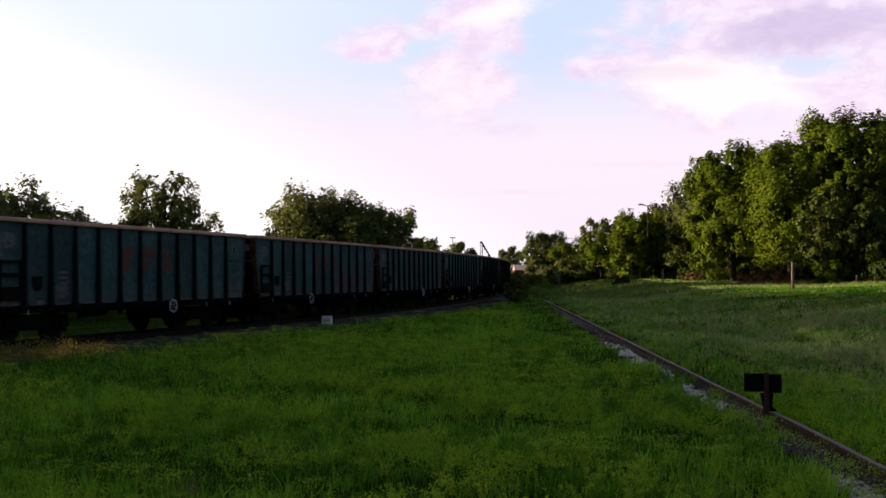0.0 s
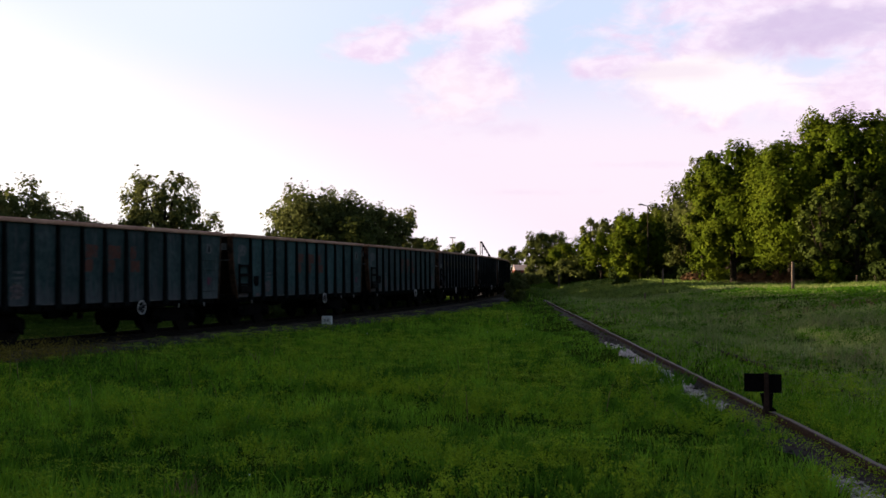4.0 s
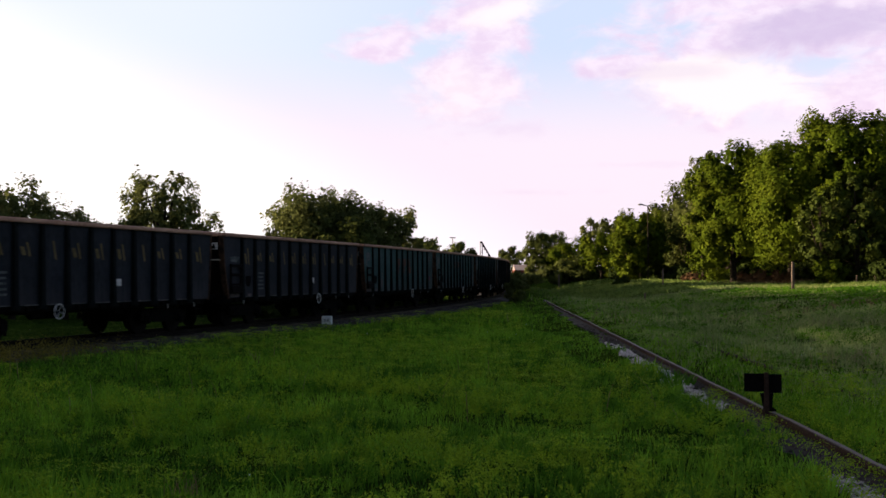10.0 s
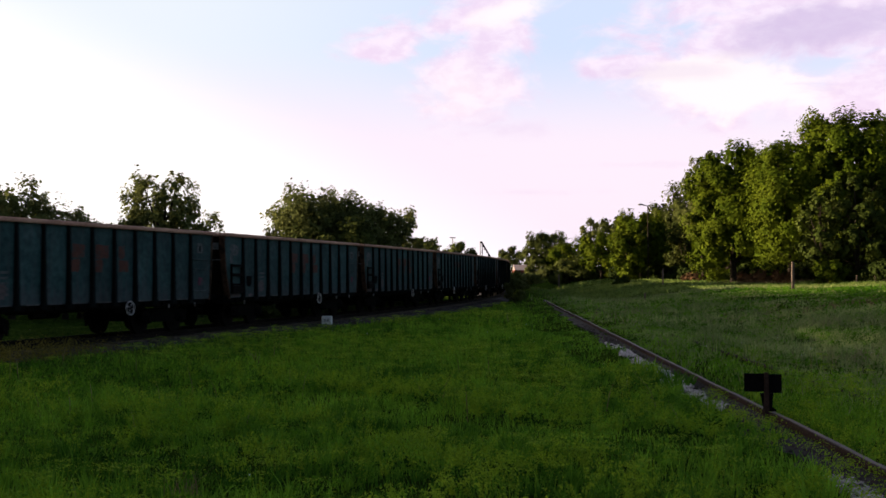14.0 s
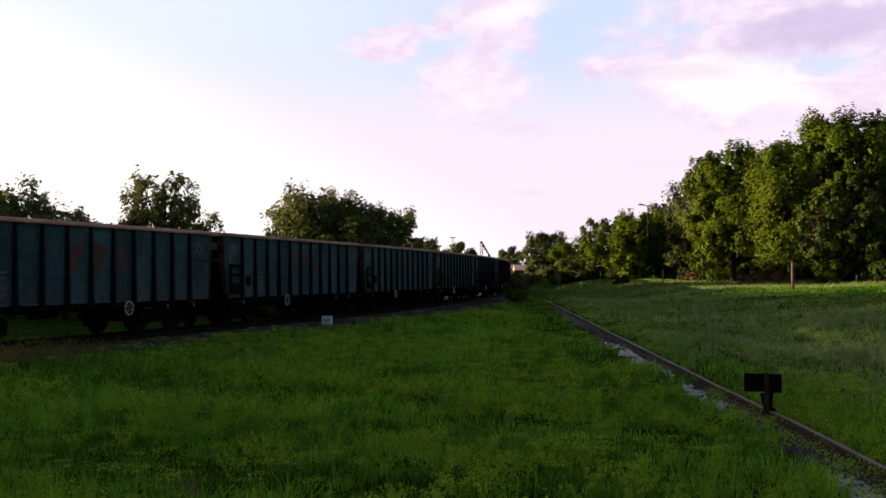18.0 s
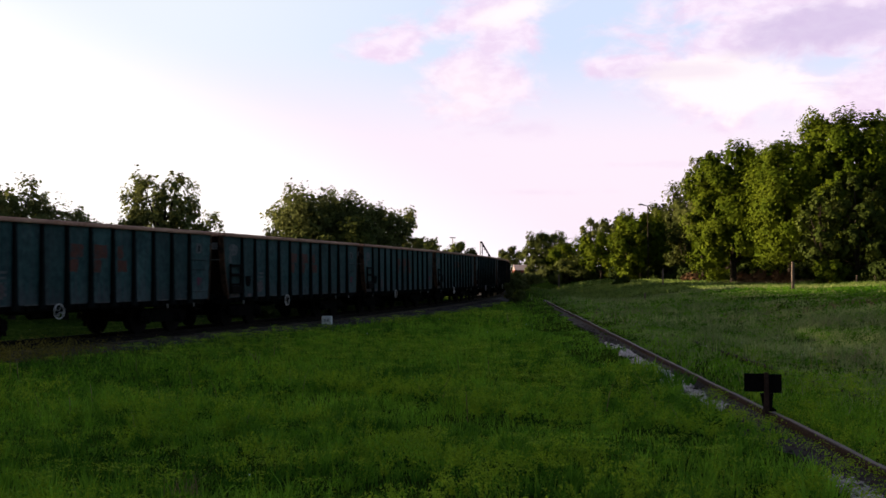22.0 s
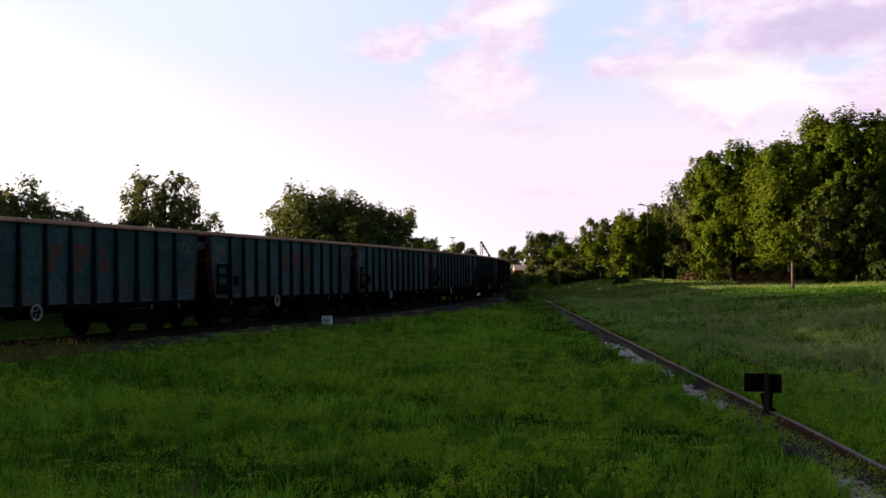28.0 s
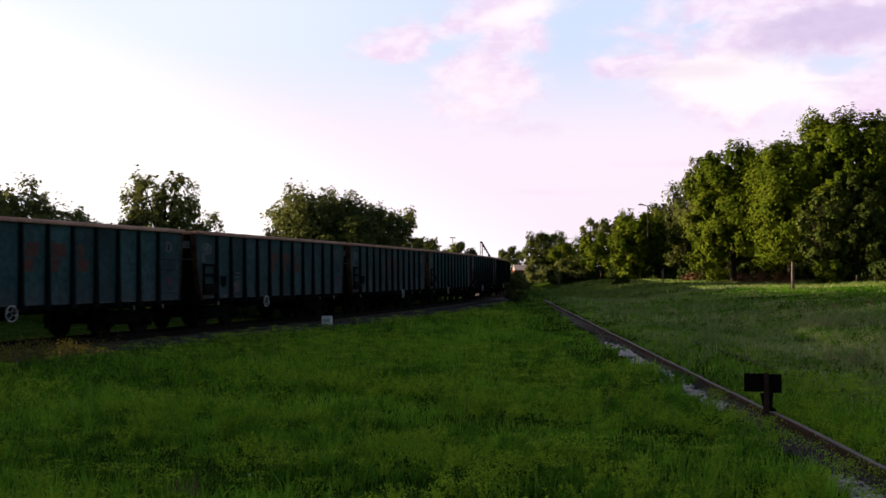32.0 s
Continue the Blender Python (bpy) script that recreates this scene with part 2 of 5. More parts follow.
def quad_mesh(name, pts, mat, corners=4):
    """Loose leaves or blades: pts is an array (n, corners, 3); each becomes one face."""
    n = len(pts)
    me = bpy.data.meshes.new(name)
    me.vertices.add(n * corners)
    me.vertices.foreach_set("co", np.ascontiguousarray(pts, dtype=np.float32).ravel())
    me.loops.add(n * corners)
    me.loops.foreach_set("vertex_index", np.arange(n * corners, dtype=np.int32))
    me.polygons.add(n)
    me.polygons.foreach_set("loop_start", np.arange(0, n * corners, corners, dtype=np.int32))
    me.polygons.foreach_set("loop_total", np.full(n, corners, dtype=np.int32))
    me.update(calc_edges=True)
    me.materials.append(mat)
    return me


# ---- the main line: straight, then two arcs that bend away ----
SIDE = (-12.7346, 21.6388, 0.3212, 8.6513, 356.155, 40.0, 345.92)   # near side of the wagons
HALF = 1.45


def side_line(s):
    """Place and heading (from +y towards +x) of the wagons' near side, s metres along the line away from the camera."""
    x0, y0, h, s1, r1, l1, r2 = SIDE
    a = min(s, s1)
    x, y = x0 + a * math.sin(h), y0 + a * math.cos(h)
    for start, length, r in ((s1, l1, r1), (s1 + l1, 150.0, r2)):
        l = min(max(s - start, 0.0), length)
        x, y = x + r * (math.cos(h - l / r) - math.cos(h)), y + r * (math.sin(h) - math.sin(h - l / r))
        h -= l / r
    rest = max(s - s1 - l1 - 150.0, 0.0)
    return x + rest * math.sin(h), y + rest * math.cos(h), h


def line_at(s, off=0.0, z=0.0):
    """A point of the track, off metres to the right of its centre line as one looks away from the camera."""
    x, y, h = side_line(s)
    o = off - HALF
    return Vector((x + o * math.cos(h), y - o * math.sin(h), z))


LINE_S = np.arange(-60.0, 330.0, 2.0)
LINE_P = np.array([line_at(s)[:2] for s in LINE_S])
LINE_UP = LINE_S < 170


def main_x(y):
    """x of the main line's centre at depth y."""
    return np.interp(y, LINE_P[LINE_UP][:, 1], LINE_P[LINE_UP][:, 0])


SID_X, SID_K, SID_Z, GAUGE = 2.954, 0.0471, 0.379, 1.5     # near rail of the siding


def siding_x(y):
    return SID_X + SID_K * np.asarray(y)


def smooth(a, b, v):
    t = np.clip((np.asarray(v, float) - a) / (b - a), 0, 1)
    return t * t * (3 - 2 * t)


def ground_z(x, y):
    """Height of the ground: low by the main line, a shoulder with the siding, then a rise to the trees."""
    x, y = np.asarray(x, float), np.asarray(y, float)
    d = x - main_x(np.clip(y, -30, 150))
    e = x - siding_x(y)
    z = -0.42 + 0.60 * smooth(2.5, 9.0, d) * (1 - smooth(70, 130, y) * smooth(5, -1, e))
    z = z + 0.36 * smooth(55, 110, y) * smooth(1.5, 9, e)
    z = z + (1.0 - 0.18) * smooth(2.5, 11.5, e) + 0.55 * smooth(12, 34, e)
    z = z - 0.25 * smooth(-4, -14, d)
    bed = smooth(-1.6, -0.5, e) * smooth(3.0, 1.9, e)
    z = z * (1 - bed) + (SID_Z - 0.095 + 0.03 * smooth(0.1, 0.5, e)) * bed
    bumps = 0.05 * np.sin(x * 0.9 + 1.3 * np.sin(y * 0.37)) * np.sin(y * 0.71 + 0.8) + 0.03 * np.sin(x * 2.3 + y * 1.7)
    return z + bumps * smooth(2.2, 4.5, abs(d)) * smooth(0.9, 2.0, abs(e - 0.75))

# ---- ground ----


def axis(*spans):
    out = []
    for a, b, step in spans:
        out += list(np.arange(a, b, step))
    return np.array(out + [spans[-1][1]])


def build_ground():
    xs = axis((-3000, -400, 200), (-400, -60, 20), (-60, -24, 3), (-24, 44, 0.7), (44, 80, 3), (80, 400, 20), (400, 3000, 200))
    ys = axis((-3000, -300, 200), (-300, -30, 15), (-30, 2, 2), (2, 70, 0.7), (70, 130, 1.5), (130, 400, 15), (400, 4000, 200))
    gx, gy = np.meshgrid(xs, ys)
    gz = ground_z(gx, gy)
    v = np.stack([gx.ravel(), gy.ravel(), gz.ravel()], 1)
    nx = len(xs)
    i = np.arange(len(ys) - 1)[:, None] * nx + np.arange(nx - 1)[None]
    f = np.stack([i, i + 1, i + nx + 1, i + nx], -1).reshape(-1, 4)
    me = mesh_from("ground", v.tolist(), f.tolist(), M_SOIL)
    for p in me.polygons:
        p.use_smooth = True
    tagged(new("ground", me), "rough green meadow that rises gently towards the trees", "meadow", kind="structure")


build_ground()


def ribbon(bm, line, profile):
    """Sweeps a profile of (off, z) along line(off, z) callables given as a list."""
    rows = [[bm.verts.new(at(o, z)) for o, z in profile] for at in line]
    k = len(profile)
    for a, b in zip(rows, rows[1:]):
        for j in range(k - 1):
            bm.faces.new((a[j], a[j + 1], b[j + 1], b[j]))
    bmesh.ops.recalc_face_normals(bm, faces=bm.faces)
    return bm


RAIL_PROFILE = [(-0.07, -0.16), (-0.07, -0.145), (-0.012, -0.12), (-0.012, -0.045), (-0.036, -0.035), (-0.036, -0.004),
                (-0.028, 0), (0.028, 0), (0.036, -0.004), (0.036, -0.035), (0.012, -0.045), (0.012, -0.12), (0.07, -0.145), (0.07, -0.16)]


def build_main_track():
    root = tagged(new("railway_track"), "curving main line with rusty rails, darkened for shade, on dark ballast", "railway track", kind="structure")
    line = [(lambda o, z, s=s: line_at(s, o, z)) for s in np.arange(-45, 150, 1.5)]
    bm = ribbon(bmesh.new(), line, [(-3.4, -0.75), (-2.0, -0.24), (-1.2, -0.19), (1.2, -0.19), (2.0, -0.24), (3.4, -0.75)])
    part("ballast_bed", bm, M_BALLAST, root, "grey-brown ballast bed")
    for side in (-0.75, 0.75):
        bm = ribbon(bmesh.new(), line, [(side + o, z) for o, z in RAIL_PROFILE])
        part("rail", bm, M_SHADERAIL, root)
    return root


MAIN_TRACK = build_main_track()


def siding_at(y, o, z):
    k = math.atan(SID_K)
    return Vector((SID_X + GAUGE / 2 + SID_K * y + o * math.cos(k), y - o * math.sin(k), SID_Z + z))


def build_siding():
    root = tagged(new("siding_track"), "overgrown siding with rusty rails in pale stone", "railway track", kind="structure")
    rng = random.Random(4)
    ys = [y for y in np.arange(-12, 66, 1.2)]
    wob = {y: (rng.uniform(-0.012, 0.012), rng.uniform(-0.01, 0.01)) for y in ys}
    line = [(lambda o, z, y=y: siding_at(y, o + wob[y][0], z + wob[y][1])) for y in ys]
    for side in (-GAUGE / 2, GAUGE / 2):
        bm = ribbon(bmesh.new(), line, [(side + o, z) for o, z in RAIL_PROFILE] if side < 0 else [(side + o, z - 0.015) for o, z in RAIL_PROFILE])
        rail = part("rail", bm, M_RAIL, root)
        if side > 0:
            continue
        bm = ribbon(bmesh.new(), line, [(side - 0.026, 0.001), (side - 0.02, 0.004), (side + 0.02, 0.004), (side + 0.026, 0.001)])
        part("rail_head", bm, M_RAILHEAD, rail, "worn running surface, paler to read as skylit")
    return root


SIDING = build_siding()


def build_dirt():
    rng = random.Random(9)
    bm = bmesh.new()
    rows = []
    for y in np.arange(-2, 70, 0.5):
        left = (-0.42 - 0.10 * math.sin(y * 0.8) - rng.uniform(0, 0.10)) * (1 - 0.7 * float(smooth(34, 58, y)))
        row = []
        for e in (left, left * 0.55, -0.05, 0.10, 0.22 + rng.uniform(0, 0.05)):
            x = siding_x(y) + e
            row.append(bm.verts.new((x, y, float(ground_z(x, y)) + (0.012 if left * 0.9 < e < 0.2 else -0.02) + rng.uniform(-0.006, 0.012))))
        rows.append(row)
    for a, b in zip(rows, rows[1:]):
        for j in range(4):
            bm.faces.new((a[j], a[j + 1], b[j + 1], b[j]))
    part("dirt_strip", bm, M_DIRT, SIDING, "dark dirt under the rail")


build_dirt()


def scatter_stones(name, mat, places, label, parent=None, category="stones"):
    """Many small stones in one mesh: places is rows of x, y, z, size."""
    base = np.array([v[:] for v in bmesh_ico()])
    tri = np.array(ICO_FACES)
    rng = np.random.default_rng(len(places))
    n = len(places)
    p = np.asarray(places)
    ang = rng.uniform(0, 6.283, n)
    sc = p[:, 3:4] * rng.uniform(0.6, 1.25, (n, 3)) * np.array([[1, 1, 0.75]])
    v = base[None] * (1 + rng.uniform(-0.22, 0.22, (n, len(base), 1))) * sc[:, None]
    c, s = np.cos(ang)[:, None], np.sin(ang)[:, None]
    v = np.stack([v[..., 0] * c - v[..., 1] * s, v[..., 0] * s + v[..., 1] * c, v[..., 2]], -1) + p[:, None, :3]
    f = (tri[None] + (np.arange(n) * len(base))[:, None, None]).reshape(-1, 3)
    me = mesh_from(name, v.reshape(-1, 3).tolist(), f.tolist(), mat)
    ob = new(name, me)
    ob.parent = parent
    return tagged(ob, label, "" if parent else category, kind="stuff")


ICO_FACES = []


def bmesh_ico():
    bm = bmesh.new()
    bmesh.ops.create_icosphere(bm, subdivisions=1, radius=0.5)
    bm.verts.ensure_lookup_table()
    ICO_FACES[:] = [[v.index for v in f.verts] for f in bm.faces]
    out = [v.co.copy() for v in bm.verts]
    bm.free()
    return out


# ---- sky: drifting clouds on a far backdrop ----


def build_clouds():
    R, rows, cols = 4200.0, 32, 72
    v, f = [], []
    for i in range(rows + 1):
        el = radians(0.05 + 62.0 * i / rows)
        for j in range(cols + 1):
            az = radians(-84 + 168.0 * j / cols)
            v.append((R * math.sin(az) * math.cos(el), R * math.cos(az) * math.cos(el), R * math.sin(el)))
    for i in range(rows):
        for j in range(cols):
            a = i * (cols + 1) + j
            f.append((a, a + 1, a + cols + 2, a + cols + 1))
    m = bpy.data.materials.new("sunset_cloud")
    m.use_nodes = True
    n, l = m.node_tree.nodes, m.node_tree.links
    n.clear()

    def math_node(op, a, b=0.5, c=None):
        k = n.new("ShaderNodeMath")
        k.operation = op
        for sock, val in zip(k.inputs, (a, b, c)):
            if val is None:
                continue
            if isinstance(val, (int, float)):
                sock.default_value = val
            else:
                l.new(val, sock)
        return k.outputs[0]

    tc = n.new("ShaderNodeTexCoord")
    sep = n.new("ShaderNodeSeparateXYZ")
    l.new(tc.outputs["Object"], sep.inputs[0])
    # u, w: bearing and height over the horizon, in thousandths of a radian
    u = math_node("MULTIPLY", math_node("ARCTAN2", sep.outputs[0], sep.outputs[1]), 1000.0)
    w = math_node("MULTIPLY", math_node("ARCSINE", math_node("DIVIDE", sep.outputs[2], R), 0.0), 1000.0)
    comb = n.new("ShaderNodeCombineXYZ")
    l.new(u, comb.inputs[0])
    l.new(math_node("MULTIPLY", w, 1.8), comb.inputs[1])

    def noise_node(scale, detail, rough, dist=0.0):
        k = n.new("ShaderNodeTexNoise")
        k.inputs["Scale"].default_value, k.inputs["Detail"].default_value = scale, detail
        k.inputs["Roughness"].default_value, k.inputs["Distortion"].default_value = rough, dist
        l.new(comb.outputs[0], k.inputs["Vector"])
        return k.outputs["Fac"]

    def step(v, lo, hi, a=0.0, b=1.0):
        k = n.new("ShaderNodeMapRange")
        k.interpolation_type = "SMOOTHSTEP"
        for sock, val in zip(k.inputs[1:5], (lo, hi, a, b)):
            sock.default_value = val
        l.new(v, k.inputs[0])
        return k.outputs[0]

    def blend(f, a, b):
        k = n.new("ShaderNodeMixRGB")
        for sock, val in zip(k.inputs, (f, a, b)):
            if isinstance(val, tuple):
                sock.default_value = (*val, 1)
            else:
                l.new(val, sock)
        return k.outputs[0]

    big, mid = noise_node(0.014, 10, 0.58, 0.5), noise_node(0.04, 8, 0.6, 0.3)
    wob = math_node("MULTIPLY", math_node("SUBTRACT", big, 0.5), 2.7)

    def puff(cu, cv, ru, rv, lean=0.0, soft=0.75):
        """1 in the middle of a soft, ragged ellipse, 0 outside."""
        du = math_node("SUBTRACT", u, cu)
        dv = math_node("SUBTRACT", math_node("SUBTRACT", w, cv), math_node("MULTIPLY", du, lean))
        a = math_node("POWER", math_node("ABSOLUTE", math_node("DIVIDE", du, ru)), 2.0)
        b = math_node("POWER", math_node("ABSOLUTE", math_node("DIVIDE", dv, rv)), 2.0)
        r = math_node("SQRT", math_node("ADD", a, b), 0.0)
        return step(math_node("SUBTRACT", r, wob), 1.0 + soft * 0.4, 1.0 - soft * 0.6)

    def union(*fs):
        out = fs[0]
        for g in fs[1:]:
            out = math_node("MAXIMUM", out, g)
        return out

    # the clear sky: pale blue above, bright white towards the sun, pink near the horizon
    clear_col = blend(step(u, 120, -300), (0.55, 0.66, 0.82), (0.71, 0.78, 0.82))
    clear_col = blend(step(w, 215, 110), clear_col, (0.83, 0.74, 0.82))
    clear_col = blend(step(math_node("ADD", w, math_node("MULTIPLY", u, 0.44)), 110, -50), clear_col, (1.05, 1.02, 0.98))
    pale = union(puff(258, 163, 98, 34), puff(20, 232, 110, 20, 0.26), puff(-52, 206, 40, 12), puff(30, 178, 54, 46), puff(48, 216, 40, 26),
                 puff(335, 220, 170, 42, 0.06), puff(176, 188, 54, 12), puff(395, 150, 70, 55))
    glow = union(puff(258, 167, 80, 27, 0.0, 0.6), math_node("MULTIPLY", puff(22, 165, 44, 26, 0.0, 1.4), 0.45), puff(90, 247, 70, 10, 0.26, 1.2))
    dusk = union(puff(330, 211, 68, 20, 0.10, 1.0), math_node("MULTIPLY", puff(200, 182, 60, 7, 0.0, 1.4), 0.4),
                 math_node("MULTIPLY", puff(60, 134, 34, 9, 0.0, 1.4), 0.4), math_node("MULTIPLY", puff(85, 76, 60, 3, 0.0, 1.4), 0.3),
                 math_node("MULTIPLY", puff(190, 100, 60, 3, 0.0, 1.4), 0.3))
    cloud_col = blend(step(mid, 0.35, 0.65), (0.77, 0.61, 0.76), (0.87, 0.75, 0.84))
    cloud_col = blend(glow, cloud_col, (0.95, 0.86, 0.82))
    cloud_col = blend(math_node("MULTIPLY", dusk, 0.72), cloud_col, (0.54, 0.415, 0.62))
    col = blend(math_node("MULTIPLY", union(pale, dusk), 0.85), clear_col, cloud_col)
    em = n.new("ShaderNodeEmission")
    l.new(col, em.inputs["Color"])
    em.inputs["Strength"].default_value = 0.414
    clear = n.new("ShaderNodeBsdfTransparent")
    mx = n.new("ShaderNodeMixShader")
    fade = math_node("MULTIPLY", step(w, 1000, 380), step(math_node("ABSOLUTE", u), 1440, 900))
    l.new(math_node("MULTIPLY", fade, 0.92), mx.inputs[0])
    l.new(clear.outputs[0], mx.inputs[1])
    l.new(em.outputs[0], mx.inputs[2])
    out = n.new("ShaderNodeOutputMaterial")
    l.new(mx.outputs[0], out.inputs["Surface"])
    me = mesh_from("clouds", v, f, m)
    ob = tagged(new("clouds", me), "pink and lilac evening clouds drifting over pale blue sky", "clouds", kind="structure")
    ob.location.z = EYE_Z
    return ob


CLOUDS = build_clouds()

# ---- wagons ----
WAGON_L = 13.99
RIM_Z, SHEET_Z = 3.30, 1.04
BODY = 6.60            # half length of the body at the rim
CENTRE = 6.70          # from the leading corner of the pitch to the wagon's middle
PANELS = 12
EDGES = [-6.56] + [-5.18 + 1.036 * j for j in range(11)] + [6.56]


def panel_mid(i):
    return (EDGES[i] + EDGES[i + 1]) / 2


def build_wheelset(parent, x):
    bm = bmesh.new()
    rod(bm, (0, -1.0, 0), (0, 1.0, 0), 0.075, 10)
    for s in (-1, 1):
        rod(bm, (0, s * 0.69, 0), (0, s * 0.80, 0), 0.46, 28)
        rod(bm, (0, s * 0.665, 0), (0, s * 0.69, 0), 0.487, 28)
        rod(bm, (0, s * 0.80, 0), (0, s * 0.815, 0), 0.36, 24)
        for a in (0.4, 2.5, 4.6):
            rod(bm, (0.22 * math.cos(a), s * 0.81, 0.22 * math.sin(a)), (0.22 * math.cos(a), s * 0.822, 0.22 * math.sin(a)), 0.05, 8)
    ob = part("wheelset", bm, M_WHEEL, parent, "steel wheels on an axle, coloured near black for shade")
    ob.matrix_local = pose(x, 0, 0.46)
    return ob


def build_bogie(parent, x):
    bm = bmesh.new()
    for s in (-1, 1):
        y = s * 1.0
        prism(bm, [(-1.25, 0.50), (-1.25, 0.66), (-0.95, 0.78), (-0.45, 0.74), (-0.3, 0.80), (0.3, 0.80), (0.45, 0.74), (0.95, 0.78),
                   (1.25, 0.66), (1.25, 0.50), (0.7, 0.50), (0.45, 0.36), (-0.45, 0.36), (-0.7, 0.50)], y - 0.06, y + 0.06)
        for ax in (-0.95, 0.95):
            box(bm, (ax, s * 1.06, 0.46), (0.34, 0.16, 0.26), bevel=0.03)
            rod(bm, (ax, s * 1.13, 0.46), (ax, s * 1.19, 0.46), 0.10, 12)
            for dx in (-0.24, 0.24):
                rod(bm, (ax + dx, s * 1.02, 0.42), (ax + dx, s * 1.02, 0.62), 0.085, 8)
            box(bm, (ax * 1.62, s * 0.745, 0.42), (0.06, 0.07, 0.34))
    box(bm, (0, 0, 0.66), (0.5, 2.0, 0.22), bevel=0.03)
    rod(bm, (0, 0, 0.6), (0, 0, 0.92), 0.22, 14)
    for ax in (-1.22, 1.22):
        box(bm, (ax, 0, 0.58), (0.1, 1.9, 0.12))
    ob = part("bogie", bm, M_UNDER, parent, "two-axle bogie frame, shade put into its black")
    ob.matrix_local = pose(x, 0, 0)
    return ob, [build_wheelset(ob, -0.95), build_wheelset(ob, 0.95)]


def panel_outline(i):
    a, b = EDGES[i], EDGES[i + 1]
    lo = [a, b]
    if i == 0:
        lo[0] += 0.16
    if i == PANELS - 1:
        lo[1] -= 0.40
    return [(lo[0], SHEET_Z), (lo[1], SHEET_Z), (b, RIM_Z - 0.10), (a, RIM_Z - 0.10)]


def end_curve(e, lean, n=7):
    """Places (x, z) up an end wall: drawn in at the foot, swelling out below the rim."""
    out = []
    for k in range(n + 1):
        f = k / n
        out.append((e * (6.56 - lean * (1 - f) ** 1.5 * (0.55 + 0.45 * (1 - f))), SHEET_Z - 0.04 + (RIM_Z - 0.10 - SHEET_Z + 0.04) * f))
    return out


def strip(bm, curve, inner, outer, y0, y1):
    """A plate that follows a curve of (x, z), from inner to outer along x, between two places across the wagon."""
    prism(bm, [(x + inner, z) for x, z in curve] + [(x + outer, z) for x, z in curve[::-1]], y0, y1)
    return bm


def build_wagon(paint, marks, wheel_x):
    """An open bogie wagon; x points the way it travels, +y is the side that the meadow sees."""
    slate = paint is M_SLATE
    root = tagged(new("gondola_wagon"),
                  "open goods wagon in dark slate paint with yellow marks, rusty rim" if slate else
                  "open goods wagon in dusty grey-green paint with orange marks, rusty rim" if paint is M_GREENDUST else
                  "open goods wagon in weathered blue-green paint with orange marks, rusty rim", "wagon", "wagons of the train")
    for s in (1, -1):
        for i in range(PANELS):
            bm = prism(bmesh.new(), panel_outline(i), s * 1.33, s * 1.37)
            p = part("panel", bm, paint, root)
            if s == 1:
                add_marks(p, i, marks, slate)
        for i in range(1, PANELS):
            x = EDGES[i]
            bm = bmesh.new()
            lo, hi = (0.100, 0.085) if slate else (0.078, 0.055)
            q = [bm.verts.new(c) for c in ((x - lo, s * 1.37, SHEET_Z - 0.06), (x + lo, s * 1.37, SHEET_Z - 0.06),
                                           (x + hi, s * 1.37, RIM_Z - 0.10), (x - hi, s * 1.37, RIM_Z - 0.10),
                                           (x - lo * 0.7, s * 1.49, SHEET_Z - 0.06), (x + lo * 0.7, s * 1.49, SHEET_Z - 0.06),
                                           (x + hi * 0.7, s * 1.44, RIM_Z - 0.10), (x - hi * 0.7, s * 1.44, RIM_Z - 0.10))]
            for idx in ((0, 1, 5, 4), (1, 2, 6, 5), (2, 3, 7, 6), (3, 0, 4, 7), (4, 5, 6, 7), (3, 2, 1, 0)):
                bm.faces.new([q[k] for k in idx])
            # flared foot bracket that carries the post on the solebar
            prism(bm, [(x - lo * 0.7, SHEET_Z + 0.14), (x + lo * 0.7, SHEET_Z + 0.14), (x + lo * 1.7, SHEET_Z - 0.10), (x - lo * 1.7, SHEET_Z - 0.10)],
                  s * 1.372, s * 1.47)
            bmesh.ops.recalc_face_normals(bm, faces=bm.faces)
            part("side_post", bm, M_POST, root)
        bm = box(bmesh.new(), (0, s * 1.40, RIM_Z - 0.06), (2 * BODY + 0.02, 0.16, 0.12), bevel=0.025)
        part("top_rim", bm, M_RIM, root, "rusty top rim, paled to read as sunlit")
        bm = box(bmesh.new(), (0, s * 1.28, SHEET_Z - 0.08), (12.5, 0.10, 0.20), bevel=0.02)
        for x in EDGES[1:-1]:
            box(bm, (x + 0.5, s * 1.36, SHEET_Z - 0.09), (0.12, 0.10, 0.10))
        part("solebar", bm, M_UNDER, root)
        # pressed lip along the foot of the sheets, paler in patches
        for i in range(1, PANELS - 1):
            bm = box(bmesh.new(), (panel_mid(i), s * 1.385, SHEET_Z + 0.012), (0.80, 0.03, 0.03), bevel=0.006)
            part("sheet_lip", bm, M_LIP, root, "pale lower lip")
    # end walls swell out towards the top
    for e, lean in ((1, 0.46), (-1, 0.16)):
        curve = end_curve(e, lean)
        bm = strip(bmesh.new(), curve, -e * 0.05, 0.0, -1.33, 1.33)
        part("end_wall", bm, M_SHADEWALL, root, "sheet end wall, darkened to read as shaded")
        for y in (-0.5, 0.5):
            part("end_post", strip(bmesh.new(), curve, 0.0, e * 0.045, y - 0.06, y + 0.06), M_SHADEWALL, root)
        for y in (-1.295, 1.295):
            part("corner_post", strip(bmesh.new(), curve, -e * 0.02, e * 0.055, y - 0.095, y + 0.095), M_CORNER, root, "rusty corner post, paled to read as sunlit")
        top = e * 6.56
